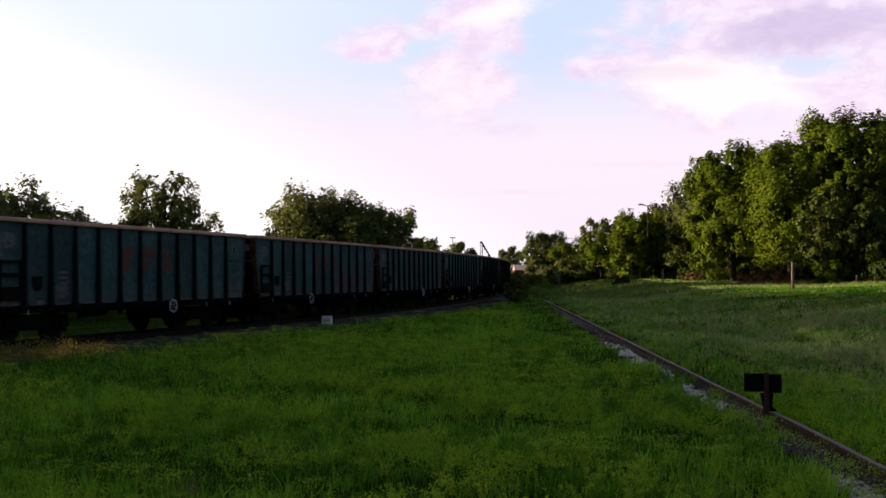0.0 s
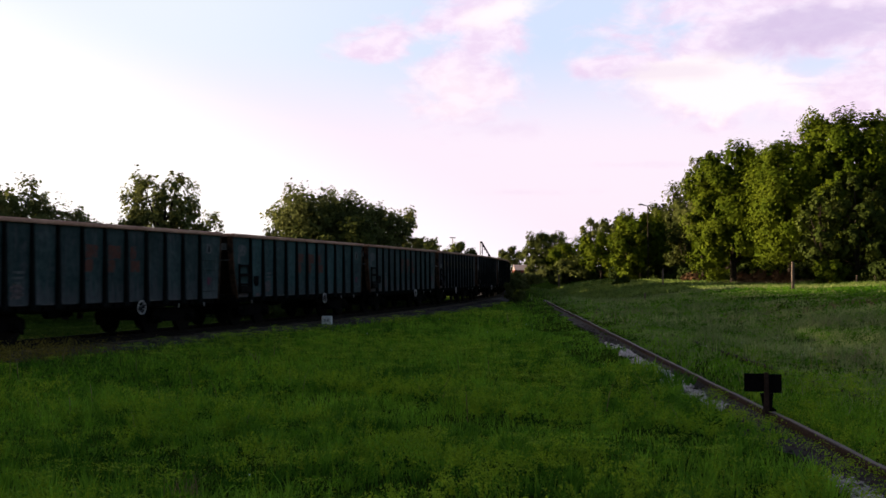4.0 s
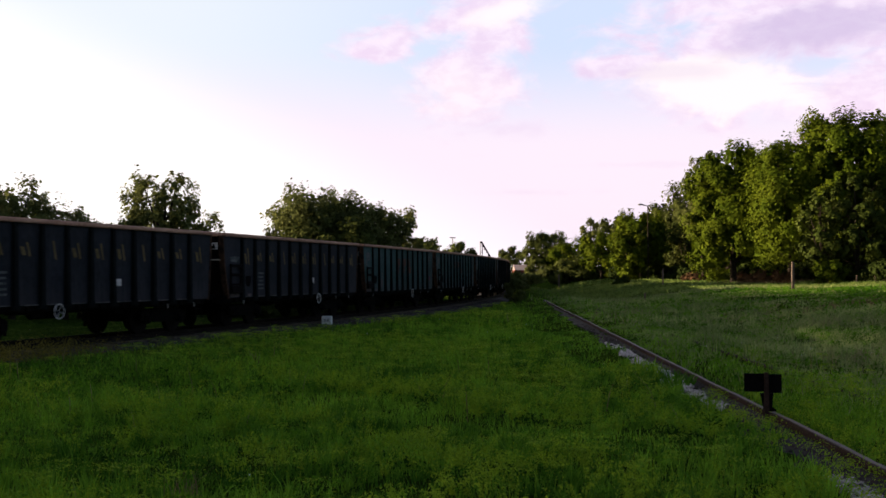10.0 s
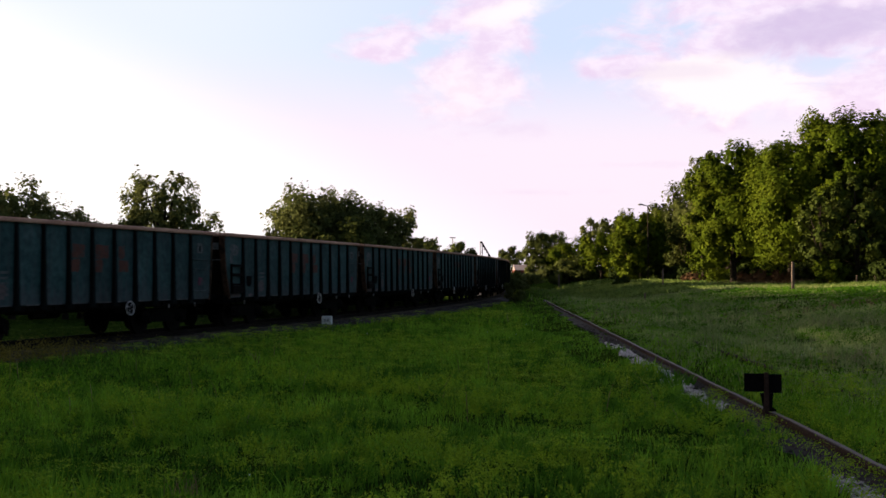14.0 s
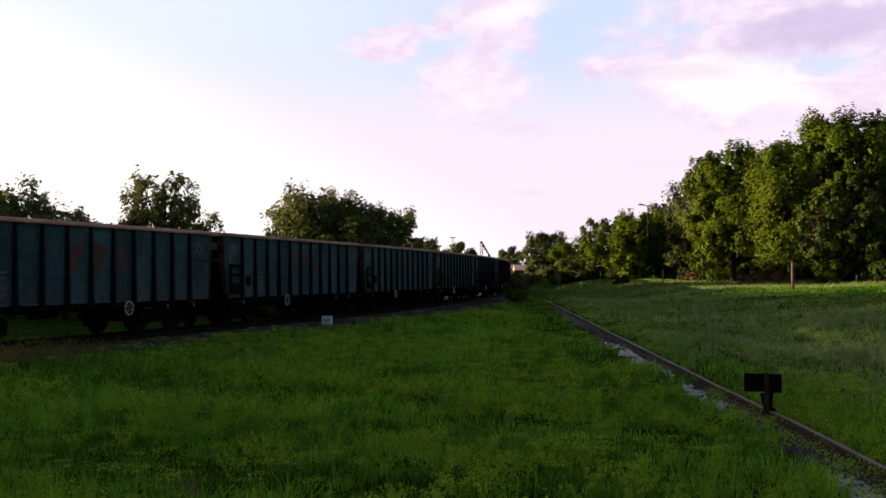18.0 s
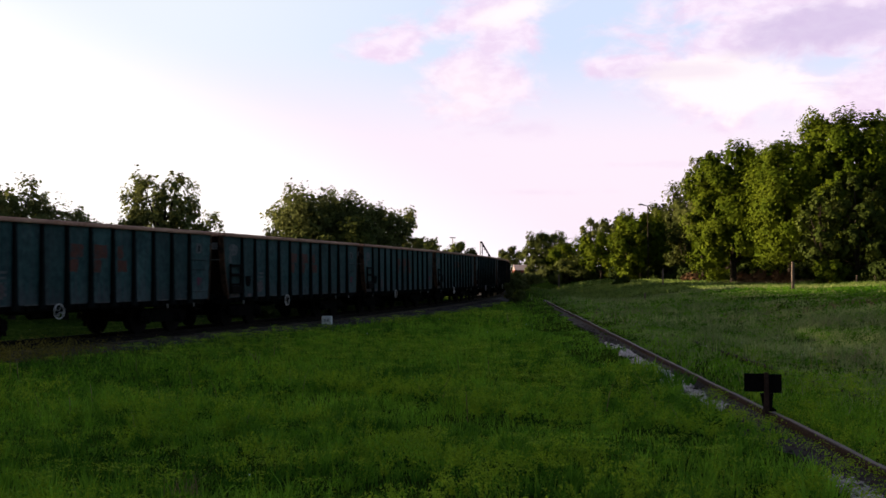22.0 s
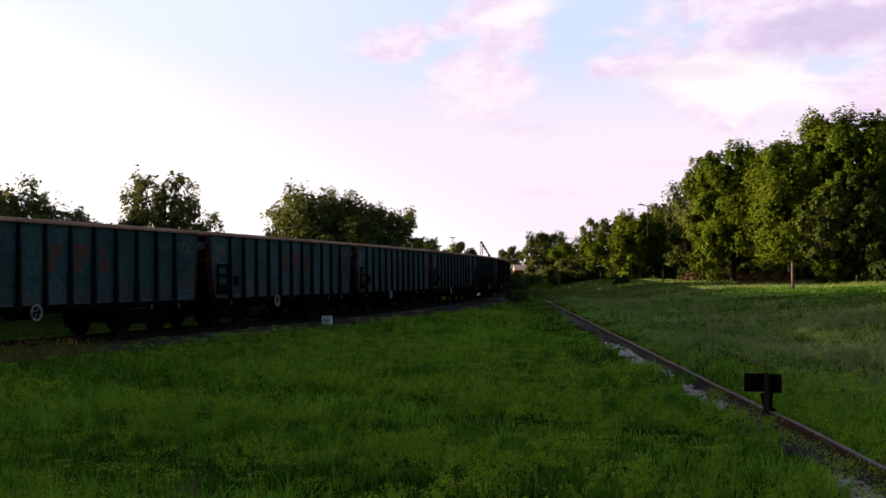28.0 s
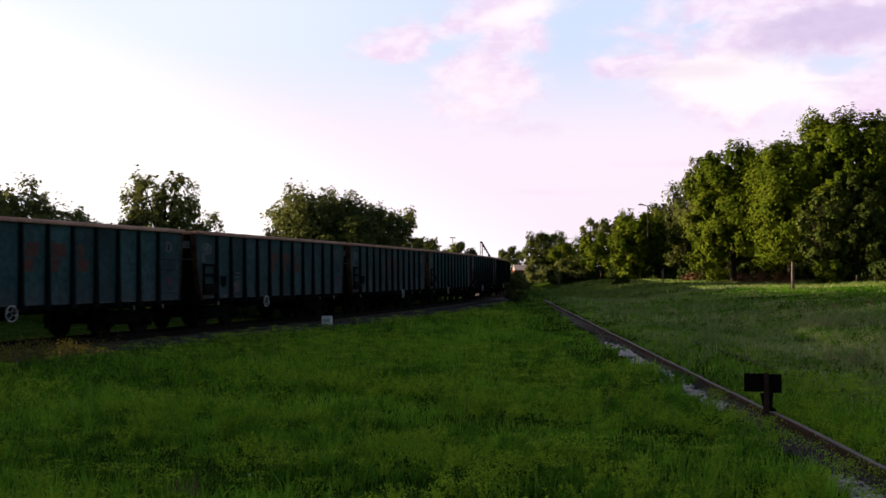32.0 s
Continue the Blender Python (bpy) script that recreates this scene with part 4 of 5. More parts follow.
def plant_trees():
    sunlit = "broadleaf tree in dense summer leaf, lit by evening sun"
    back = "loose-crowned broadleaf tree standing behind the railway line"
    far = "distant tree in the belt along the line"
    dusk = "dense broadleaf tree with evening shade put into its leaf colour"
    deep = "tree deeper in the wood, coloured dark for shade"
    scrub = "undergrowth at the foot of the trees, coloured dark for shade"
    rows = [
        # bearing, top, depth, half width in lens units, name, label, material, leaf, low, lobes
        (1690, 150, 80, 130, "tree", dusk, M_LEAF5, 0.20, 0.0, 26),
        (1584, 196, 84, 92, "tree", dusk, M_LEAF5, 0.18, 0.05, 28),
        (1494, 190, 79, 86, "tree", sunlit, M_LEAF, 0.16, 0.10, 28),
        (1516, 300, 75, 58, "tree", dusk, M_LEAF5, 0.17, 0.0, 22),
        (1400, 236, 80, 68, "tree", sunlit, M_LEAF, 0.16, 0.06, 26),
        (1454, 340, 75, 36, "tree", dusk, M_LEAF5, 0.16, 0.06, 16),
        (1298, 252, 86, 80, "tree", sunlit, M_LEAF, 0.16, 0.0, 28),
        (1246, 278, 96, 34, "tree", sunlit, M_LEAF3, 0.15, 0.30, 14),
        (1352, 250, 98, 60, "tree", sunlit, M_LEAF, 0.18, 0.10, 18),
        (1216, 326, 112, 38, "tree", sunlit, M_LEAF2, 0.20, 0.10, 14),
        (1178, 352, 116, 42, "tree", sunlit, M_LEAF2, 0.20, 0.0, 16),
        (1134, 374, 108, 52, "tree", sunlit, M_LEAF, 0.18, 0.0, 20),
        (1112, 402, 106, 34, "tree", sunlit, M_LEAF, 0.18, 0.0, 14),
        (1086, 382, 140, 30, "tree", far, M_LEAF2, 0.24, 0.16, 12),
        (1064, 414, 132, 34, "tree", far, M_LEAF, 0.22, 0.10, 12),
        (1046, 388, 150, 18, "tree", "slender pale-leaved tree above the belt", M_LEAF3, 0.20, 0.45, 8),
        (1018, 424, 150, 42, "bush", "rounded olive bush at the edge of the trees", M_LEAF, 0.22, 0.0, 12),
        (994, 434, 146, 30, "bush", "rounded olive bush at the edge of the trees", M_LEAF, 0.20, 0.0, 10),
        (1008, 456, 136, 40, "bush", "rounded dusky bush at the edge of the trees", M_LEAF2, 0.20, 0.0, 10),
        (983, 409, 190, 20, "tree", far, M_LEAF2, 0.26, 0.0, 16),
        (956, 408, 186, 24, "tree", far, M_LEAF2, 0.26, 0.0, 16),
        (934, 438, 242, 16, "tree", far, M_LEAF2, 0.28, 0.0, 8),
        (901, 435, 250, 23, "tree", far, M_LEAF2, 0.28, 0.0, 14),
        (918, 481, 190, 26, "bush", "low grey-green scrub at the bend of the line", M_LEAF3, 0.22, 0.0, 8),
        (910, 494, 86, 18, "bush", "low grey-green scrub at the bend of the line", M_LEAF3, 0.12, 0.0, 10),
        (920, 515, 72, 10, "bush", "low dusky scrub at the bend of the line", M_LEAF2, 0.12, 0.0, 10),
        (914, 495, 116, 22, "bush", "low grey-green scrub at the bend of the line", M_LEAF3, 0.14, 0.0, 8),
        (955, 470, 180, 26, "bush", "low grey-green scrub at the bend of the line", M_LEAF3, 0.22, 0.0, 8),
        # deeper in the wood, its shade put into the leaf colour
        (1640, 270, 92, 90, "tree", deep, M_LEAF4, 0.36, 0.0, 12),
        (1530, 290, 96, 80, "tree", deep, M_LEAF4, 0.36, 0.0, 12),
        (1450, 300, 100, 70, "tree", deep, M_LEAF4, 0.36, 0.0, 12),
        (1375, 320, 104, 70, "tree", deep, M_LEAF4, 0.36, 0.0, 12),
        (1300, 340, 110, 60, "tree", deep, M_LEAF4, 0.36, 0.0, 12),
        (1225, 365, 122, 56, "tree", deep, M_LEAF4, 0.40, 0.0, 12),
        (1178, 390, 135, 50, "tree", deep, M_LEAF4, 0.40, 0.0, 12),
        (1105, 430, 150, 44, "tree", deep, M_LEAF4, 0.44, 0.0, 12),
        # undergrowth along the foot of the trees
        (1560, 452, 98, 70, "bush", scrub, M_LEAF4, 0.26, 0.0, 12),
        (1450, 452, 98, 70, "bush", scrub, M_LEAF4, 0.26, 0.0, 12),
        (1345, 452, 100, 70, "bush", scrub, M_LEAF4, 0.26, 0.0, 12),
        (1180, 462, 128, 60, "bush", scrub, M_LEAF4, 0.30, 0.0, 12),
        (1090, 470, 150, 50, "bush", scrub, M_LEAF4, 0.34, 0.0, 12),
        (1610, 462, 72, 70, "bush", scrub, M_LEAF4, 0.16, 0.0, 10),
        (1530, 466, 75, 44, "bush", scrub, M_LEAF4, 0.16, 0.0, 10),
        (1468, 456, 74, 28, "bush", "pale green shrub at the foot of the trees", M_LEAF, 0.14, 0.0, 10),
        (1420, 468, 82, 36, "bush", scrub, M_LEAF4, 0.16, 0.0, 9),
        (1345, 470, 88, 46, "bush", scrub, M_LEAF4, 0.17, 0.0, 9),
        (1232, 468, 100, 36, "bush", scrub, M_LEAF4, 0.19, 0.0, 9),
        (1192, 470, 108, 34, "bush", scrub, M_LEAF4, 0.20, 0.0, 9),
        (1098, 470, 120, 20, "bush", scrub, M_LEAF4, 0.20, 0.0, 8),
        (1100, 487, 95, 14, "bush", "small dark shrub alone in the grass", M_LEAF4, 0.11, 0.0, 9),
        (1335, 482, 80, 28, "bush", "dry reddish brambles at the foot of the trees", M_BRAMBLE, 0.12, 0.0, 9),
        (1382, 480, 79, 24, "bush", "dry reddish brambles at the foot of the trees", M_BRAMBLE, 0.12, 0.0, 9),
        (1230, 483, 94, 22, "bush", "dry reddish brambles at the foot of the trees", M_BRAMBLE, 0.13, 0.0, 9),
        # behind the train
        (22, 311, 60, 84, "tree", back, M_LEAF3, 0.15, 0.1, 38),
        (116, 346, 62, 58, "tree", back, M_LEAF3, 0.15, 0.05, 38),
        (142, 368, 63, 36, "bush", "low scrub behind the railway line", M_LEAF3, 0.15, 0.0, 20),
        (288, 299, 64, 74, "tree", back, M_LEAF3, 0.15, 0.1, 40),
        (276, 344, 66, 64, "tree", back, M_LEAF3, 0.15, 0.0, 22),
        (362, 374, 68, 30, "bush", "low scrub behind the railway line", M_LEAF3, 0.14, 0.0, 18),
        (214, 386, 70, 36, "bush", "low scrub behind the railway line", M_LEAF3, 0.15, 0.0, 18),
        (548, 326, 78, 58, "tree", back, M_LEAF3, 0.16, 0.0, 32),
        (610, 338, 80, 56, "tree", back, M_LEAF3, 0.16, 0.0, 32),
        (520, 356, 79, 46, "tree", back, M_LEAF3, 0.17, 0.0, 14),
        (662, 360, 82, 48, "tree", back, M_LEAF3, 0.17, 0.0, 18),
        (702, 370, 84, 40, "tree", back, M_LEAF3, 0.17, 0.0, 14),
        (600, 384, 78, 100, "bush", "low scrub behind the railway line", M_LEAF2, 0.19, 0.0, 14),
        (746, 420, 150, 40, "tree", far, M_LEAF2, 0.30, 0.0, 14),
        (788, 436, 190, 44, "tree", far, M_LEAF2, 0.36, 0.0, 14),
        (818, 428, 190, 18, "tree", far, M_LEAF2, 0.36, 0.0, 8),
    ]
    for i, (px, ty, d, hw, name, label, mat, leaf, low, lobes) in enumerate(rows):
        x = spot(px, d)
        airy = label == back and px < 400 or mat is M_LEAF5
        tree(name, label, x, d, top_at(ty, d, x), hw / F_PX * d, mat, 100 + i, leaf, low, lobes, 1.9 if airy else 2.4, airy)
    # low scrub along the far side, added to darken the view under the wagons
    rng = random.Random(21)
    for i in range(14):
        y = 58 + i * 3.2
        x = float(main_x(y)) - 6.0 - rng.uniform(0, 1.5)
        tree("bush", "low scrub beyond the line, coloured dark for shade", x, y, rng.uniform(0.9, 1.5), rng.uniform(2.0, 2.6), M_LEAF4, 400 + i, 0.13, 0.0, 9)
    # unseen trees added out of view, to keep the sun off the meadow
    unseen_blockers = [(-36 - (i % 3), y, (9.4 if y < 22 else 11.0) + 0.4 * (i % 2)) for i, y in enumerate((-12, -6, 0, 5, 10, 15, 20, 23.6, 36.4, 40, 44, 48, 52))]
    # The 14 m ones have high crowns only, leaving a low slot for sun.
    unseen_blockers += [(-37 - (i % 2), 57 + 4.6 * i, 9.5) for i in range(9)] + [(-39, 32.6, 14.0), (-42.5, 28.6, 14.0), (-42.5, 34.0, 14.0)]
    unseen_blockers += [(-44, -9 + 5.0 * i, 10.2) for i in range(7)] + [(-44, 39.5 + 5.0 * i, 11.0) for i in range(5)]
    for i, (x, y, h) in enumerate(unseen_blockers):
        tree("tree", back, x, y, h, 4.2, M_LEAF2, 300 + i, 0.46, 0.68 if h == 14.0 else 0.0, 14)


plant_trees()

# ---- grass ----


def clear_of_tracks(x, y):
    d = x - main_x(np.clip(y, -30, 150))
    e = x - siding_x(y)
    return ((d > 2.0) | (d < -3.0)) & ((e < -0.34 - 0.12 * np.sin(y * 1.1) - 0.10 * np.sin(y * 2.7 + 1) - 0.08 * smooth(14, 24, y) - 0.12 * smooth(12, 9, y) + 0.45 * smooth(38, 62, y)) | (e > 0.10 + 0.05 * smooth(14, 24, y))) & ((np.abs(e - 1.42) > 0.17) | (y < 15.5) | (y > 25))


def blades(rng, x, y, height, width, lean=0.35, away=None, single=False):
    """Bent blades of two quads each (one where they stay far off), as an array of faces; away: the way they lean."""
    n = len(x)
    z = ground_z(x, y) - 0.02
    a = rng.uniform(0, 2 * math.pi, n) if away is None else away + rng.normal(0, 0.5, n)
    side = np.stack([np.sin(a), -np.cos(a), np.zeros(n)], 1) * width[:, None]
    out = np.stack([np.cos(a), np.sin(a), np.zeros(n)], 1) * (height * rng.uniform(0.1, lean * 2, n))[:, None]
    base = np.stack([x, y, z], 1)
    tip = base + out + np.array([[0, 0, 1]]) * height[:, None]
    if single:
        return np.stack([base - side, base + side, tip + side * 0.3, tip - side * 0.3], 1)
    mid = base + out * 0.35 + np.array([[0, 0, 1]]) * (height * 0.6)[:, None]
    q1 = np.stack([base - side, base + side, mid + side * 0.8, mid - side * 0.8], 1)
    q2 = np.stack([mid - side * 0.8, mid + side * 0.8, tip + side * 0.12, tip - side * 0.12], 1)
    return np.concatenate([q1, q2])


def tufts(rng, n, per, y0, y1, radius, h0, h1, width, single=False):
    """Tussocks: blades that fan out from many centres."""
    x, y = wedge(rng, n, y0, y1)
    keep = clear_of_tracks(x, y) & ((patchy(x, y, 2.1, 1.0) + rng.uniform(-0.25, 0.25, n) > 0.42) if y0 < 9 else (patchy(x, y, 0.8, 3.0) + rng.uniform(-0.3, 0.3, n) > 0.42))
    x, y = x[keep], y[keep]
    h = rng.uniform(h0, h1, len(x)) * (0.6 + 0.8 * patchy(x, y, 0.5, 6.0)) * (1 - 0.62 * smooth(5, 10, x - siding_x(y))) * lowered_for_view(x, y)
    k = len(x) * per
    a = rng.uniform(0, 2 * math.pi, k)
    r = np.abs(rng.normal(0, 1, k)) * radius
    return blades(rng, np.repeat(x, per) + r * np.cos(a), np.repeat(y, per) + r * np.sin(a), np.repeat(h, per) * rng.uniform(0.55, 1.1, k),
                  np.full(k, width), 0.45, a, single)


def patchy(x, y, scale, seed):
    return 0.5 + 0.25 * (np.sin(x * scale + seed) * np.cos(y * scale * 0.8 + seed * 1.7) + np.sin((x + y) * scale * 0.57 + seed * 2.3)
                         + 0.6 * np.sin(x * scale * 2.3 - y * scale * 1.9 + seed))


def wedge(rng, n, y0, y1, margin=2.0):
    """Random places in the wedge of ground that lies before the camera."""
    y = np.sqrt(rng.uniform(y0 * y0, y1 * y1, n))
    x = rng.uniform(-1, 1, n) * (0.42 * y + margin)
    return x, y


def lowered_for_view(x, y):
    """Lowers grass by the far siding, so the camera sees its rail, and at the ballast foot."""
    return (1 - 0.68 * smooth(1.9, 0.6, np.abs(x - siding_x(y) + 0.3)) * smooth(14, 24, y) * smooth(78, 52, y)) * (0.4 + 0.6 * smooth(2.0, 6.0, x - main_x(np.clip(y, -30, 150))))


def build_grass():
    rng = np.random.default_rng(7)
    faces = []
    for n, y0, y1, h0, h1, w in ((48000, 5.5, 15, 0.04, 0.13, 0.006), (60000, 15, 32, 0.05, 0.15, 0.010),
                                 (60000, 32, 62, 0.07, 0.18, 0.018), (50000, 62, 130, 0.10, 0.28, 0.034)):
        x, y = wedge(rng, n, y0, y1)
        keep = clear_of_tracks(x, y) & (rng.uniform(0, 1, n) < (0.62 + 0.5 * patchy(x, y, 2.1, 1.0) if y0 < 9 else 0.68 + 0.4 * patchy(x, y, 0.9, 1.0)))
        x, y = x[keep], y[keep]
        h = rng.uniform(h0, h1, len(x)) * (0.65 + 0.7 * patchy(x, y, 0.6, 4.0)) * (1 - 0.6 * smooth(5, 10, x - siding_x(y))) * lowered_for_view(x, y)
        faces.append(blades(rng, x, y, h, np.full(len(x), w) * rng.uniform(0.7, 1.4, len(x)), single=y0 > 30))
    faces += [tufts(rng, 3900, 15, 5.5, 15, 0.05, 0.10, 0.30, 0.007), tufts(rng, 8500, 11, 15, 32, 0.08, 0.12, 0.32, 0.011),
              tufts(rng, 9000, 8, 32, 62, 0.12, 0.12, 0.32, 0.020, True), tufts(rng, 6000, 7, 62, 125, 0.2, 0.15, 0.38, 0.035, True)]
    x, y = rng.uniform(8, 46, 60000), rng.uniform(62, 104, 60000)
    faces.append(blades(rng, x, y, rng.uniform(0.06, 0.16, 60000), np.full(60000, 0.03), single=True))
    # the meadow goes on all round
    x, y = rng.uniform(-18, 18, 60000), rng.uniform(-20, 14, 60000)
    keep = clear_of_tracks(x, y) & ((y < 5.3) | (np.abs(x) > 0.42 * y + 2))
    x, y = x[keep], y[keep]
    faces.append(blades(rng, x, y, rng.uniform(0.06, 0.24, len(x)), np.full(len(x), 0.012), single=True))
    faces = np.concatenate(faces)
    field = faces[:, 0, 0] + rng.normal(0, 0.9, len(faces)) > siding_x(faces[:, 0, 1]) + np.interp(faces[:, 0, 1], [8, 20], [2.6, 0.9])
    # Darker grass near the line; beyond the train it paints the trees' shade.
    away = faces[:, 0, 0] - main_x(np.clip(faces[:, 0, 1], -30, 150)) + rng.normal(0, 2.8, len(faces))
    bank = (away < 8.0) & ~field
    tagged(new("bank_grass", quad_mesh("bank_grass", faces[bank], M_BANK)), "thin grey-green grass by the line, beyond the train coloured down for shade", "grass", kind="stuff")
    tagged(new("grass", quad_mesh("grass", faces[~field & ~bank], M_GRASS)), "uneven uncut meadow grass in evening shade", "grass", kind="stuff")
    # Lighter yellow grass paints the sunlit strip along the trees.
    verge = field & (faces[:, 0, 1] + 0.25 * faces[:, 0, 0] > 71 + 3 * np.sin(faces[:, 0, 0] * 0.4))
    field &= ~verge
    tagged(new("verge_grass", quad_mesh("verge_grass", faces[verge], M_VERGE)), "short grass at the foot of the trees, yellowed to read as sunlit", "grass", kind="stuff")
    tagged(new("field_grass", quad_mesh("field_grass", faces[field], M_FIELD)), "rough field grass with dry brownish patches up to the trees", "grass", kind="stuff")
    # weeds with yellow-green heads
    faces = []
    for n, y0, y1, size in ((620, 5.5, 10, 0.011), (3600, 10, 32, 0.015), (2600, 32, 60, 0.026)):
        x, y = wedge(rng, n, y0, y1)
        keep = clear_of_tracks(x, y) & (patchy(x, y, 2.1 if y0 < 9 else 0.55, 1.0 if y0 < 9 else 9.0) + rng.uniform(-0.25, 0.25, n) > (0.50 if y0 < 9 else 0.47)) & (x < siding_x(y) + np.interp(y, [8, 22], [3.0, 0.6])) & (np.abs(x - siding_x(y) + 0.2) > np.interp(y, [14, 24], [0.75, 1.9])) & (x - main_x(y) > 7.0 + rng.normal(0, 2.0, n))
        x, y = x[keep], y[keep]
        h = rng.uniform(0.16, 0.40, len(x))
        c = np.stack([x, y, ground_z(x, y) + h], 1)
        faces.append(leaf_quads(rng, c, 60, (size * 4.4, size * 4.4, size * 0.7), size, np.tile(np.array([[0.0, 0.0, 1.0]]), (len(c), 1))))
        stem = c.copy()
        stem[:, 2] -= h * 0.5
        faces.append(leaf_quads(rng, stem, 18, (size * 2.0, size * 2.0, 0.07), size * 0.9))
        faces.append(blades(rng, x, y, h * 1.05, np.full(len(x), size * 0.25), 0.1, single=True))
    # feathery plants close by: arching sprays with small leaflets on both sides
    x, y = wedge(rng, 1300, 5.6, 17, 1.0)
    keep = clear_of_tracks(x, y) & (patchy(x, y, 2.2, 15.0) + rng.uniform(-0.2, 0.2, 1300) > 0.56) & (x < siding_x(y) - 0.6)
    x, y = x[keep], y[keep]
    sprays, along = 9, 10
    n = len(x)
    size = rng.uniform(0.16, 0.36, n)
    px, py, ps = [np.repeat(v, sprays * along) for v in (x, y, size)]
    az = np.repeat(rng.uniform(0, 2 * math.pi, n * sprays), along)
    bend = np.repeat(rng.uniform(0.35, 0.9, n * sprays), along)
    t = np.tile(np.linspace(0.25, 1.0, along), n * sprays)
    reach = ps * bend * t ** 1.6 * 0.8
    c = np.stack([px + reach * np.cos(az), py + reach * np.sin(az), ground_z(px, py) + ps * t * (1 - 0.25 * bend * t)], 1)
    faces.append(leaf_quads(rng, c, 2, (0.011, 0.011, 0.008), 0.014))
    # weeds that lean over the rail close by
    y = rng.uniform(6.2, 13.5, 200)
    x = siding_x(y) + np.where(rng.uniform(0, 1, 200) < 0.4, rng.uniform(-0.7, -0.10, 200), rng.uniform(0.08, 0.5, 200))
    c = np.stack([x, y, ground_z(x, y) + rng.uniform(0.04, 0.14, 200)], 1)
    faces.append(leaf_quads(rng, c, 50, (0.055, 0.055, 0.03), 0.011))
    tagged(new("weeds", quad_mesh("weeds", np.concatenate(faces), M_WEED)), "yellow-green flowering weeds among the grass", "weeds", kind="stuff")
    # low broad-leaved clumps that knit the meadow together
    faces = []
    for n, y0, y1, size in ((7000, 5.5, 14, 0.015), (9000, 14, 32, 0.026), (7000, 32, 60, 0.050)):
        x, y = wedge(rng, n, y0, y1)
        keep = clear_of_tracks(x, y) & (patchy(x, y, 2.1 if y0 < 9 else 1.4, 1.0 if y0 < 9 else 5.0) + rng.uniform(-0.25, 0.25, n) > (0.34 if y0 < 9 else 0.32)) & (x - main_x(y) > 6.5 + rng.normal(0, 2.0, n)) & (np.abs(x - siding_x(y) + 0.3) > np.interp(y, [14, 24], [0.4, 1.5]))
        x, y = x[keep], y[keep]
        c = np.stack([x, y, ground_z(x, y) + rng.uniform(0.03, 0.14, len(x))], 1)
        faces.append(leaf_quads(rng, c, 12, (size * 2.5, size * 2.5, size * 1.2), size))
    tagged(new("clover", quad_mesh("clover", np.concatenate(faces), M_CLOVER)), "low broad-leaved green clumps between the grass", "ground cover", kind="stuff")
    # dark leaf clumps, added to stand in for shaded holes
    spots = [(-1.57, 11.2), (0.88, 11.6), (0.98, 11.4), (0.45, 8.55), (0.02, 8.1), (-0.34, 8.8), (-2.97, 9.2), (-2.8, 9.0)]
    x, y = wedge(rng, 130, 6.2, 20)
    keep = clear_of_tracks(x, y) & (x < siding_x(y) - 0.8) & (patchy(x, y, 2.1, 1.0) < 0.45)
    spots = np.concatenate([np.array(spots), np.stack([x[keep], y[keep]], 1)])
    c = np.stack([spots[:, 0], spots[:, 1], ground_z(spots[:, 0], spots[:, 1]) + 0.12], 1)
    tagged(new("shade_clumps", quad_mesh("shade_clumps", leaf_quads(rng, c, 80, (0.09, 0.07, 0.03), 0.020), M_SHADEWEED)),
           "dark leaf clumps standing in for shaded holes in the meadow", "weeds", kind="stuff")
    # tall weeds on the bank by the line, yellow colour standing in for sun
    pts = [line_at(a, b) for a, b in zip(rng.uniform(1, 6.5, 260), rng.uniform(2.6, 4.6, 260))]
    c = np.array([[p.x, p.y, float(ground_z(p.x, p.y)) + rng.uniform(0.1, 0.5)] for p in pts])
    tagged(new("tall_weeds", quad_mesh("tall_weeds", leaf_quads(rng, c, 42, (0.10, 0.10, 0.11), 0.022), M_TALLWEED)),
           "tall weeds on the bank by the track, yellowed to read as sunlit", "weeds", kind="stuff")
    x, y = wedge(rng, 420, 6, 45)
    keep = clear_of_tracks(x, y) & (patchy(x, y, 0.3, 12.0) > 0.5)
    c = np.stack([x[keep], y[keep], ground_z(x[keep], y[keep]) + rng.uniform(0.15, 0.32, keep.sum())], 1)
    tagged(new("meadow_flowers", quad_mesh("meadow_flowers", leaf_quads(rng, c, 3, (0.010, 0.010, 0.008), 0.008), M_CONCRETE)),
           "tiny white flowers dotted over the meadow", "flowers", kind="stuff")
    x, y = wedge(rng, 900, 6, 60)
    keep = clear_of_tracks(x, y) & (patchy(x, y, 0.4, 2.0) > 0.62)
    x, y = x[keep], y[keep]
    h = rng.uniform(0.25, 0.55, len(x))
    more = []
    # Clusters at (13.8, 35.5) and (-10.3, 26.3) paint sunlit patches in tan.
    for cx, cy, k, sx, sy, hh, ww in ((-1.82, 7.6, 30, 0.07, 0.08, 0.27, 0.004), (13.8, 35.5, 420, 1.3, 0.7, 0.22, 0.012), (24.5, 79, 420, 2.6, 1.2, 0.34, 0.02),
                                      (-3.55, 20.3, 14, 0.05, 0.05, 0.22, 0.008), (30.5, 74, 200, 2.0, 1.0, 0.28, 0.02), (-10.3, 26.3, 460, 0.55, 0.5, 0.15, 0.012)):
        px, py = cx + rng.normal(0, sx, k), cy + rng.normal(0, sy, k)
        more.append(blades(rng, px, py, hh * rng.uniform(0.6, 1.2, k), np.full(k, ww), 0.5))
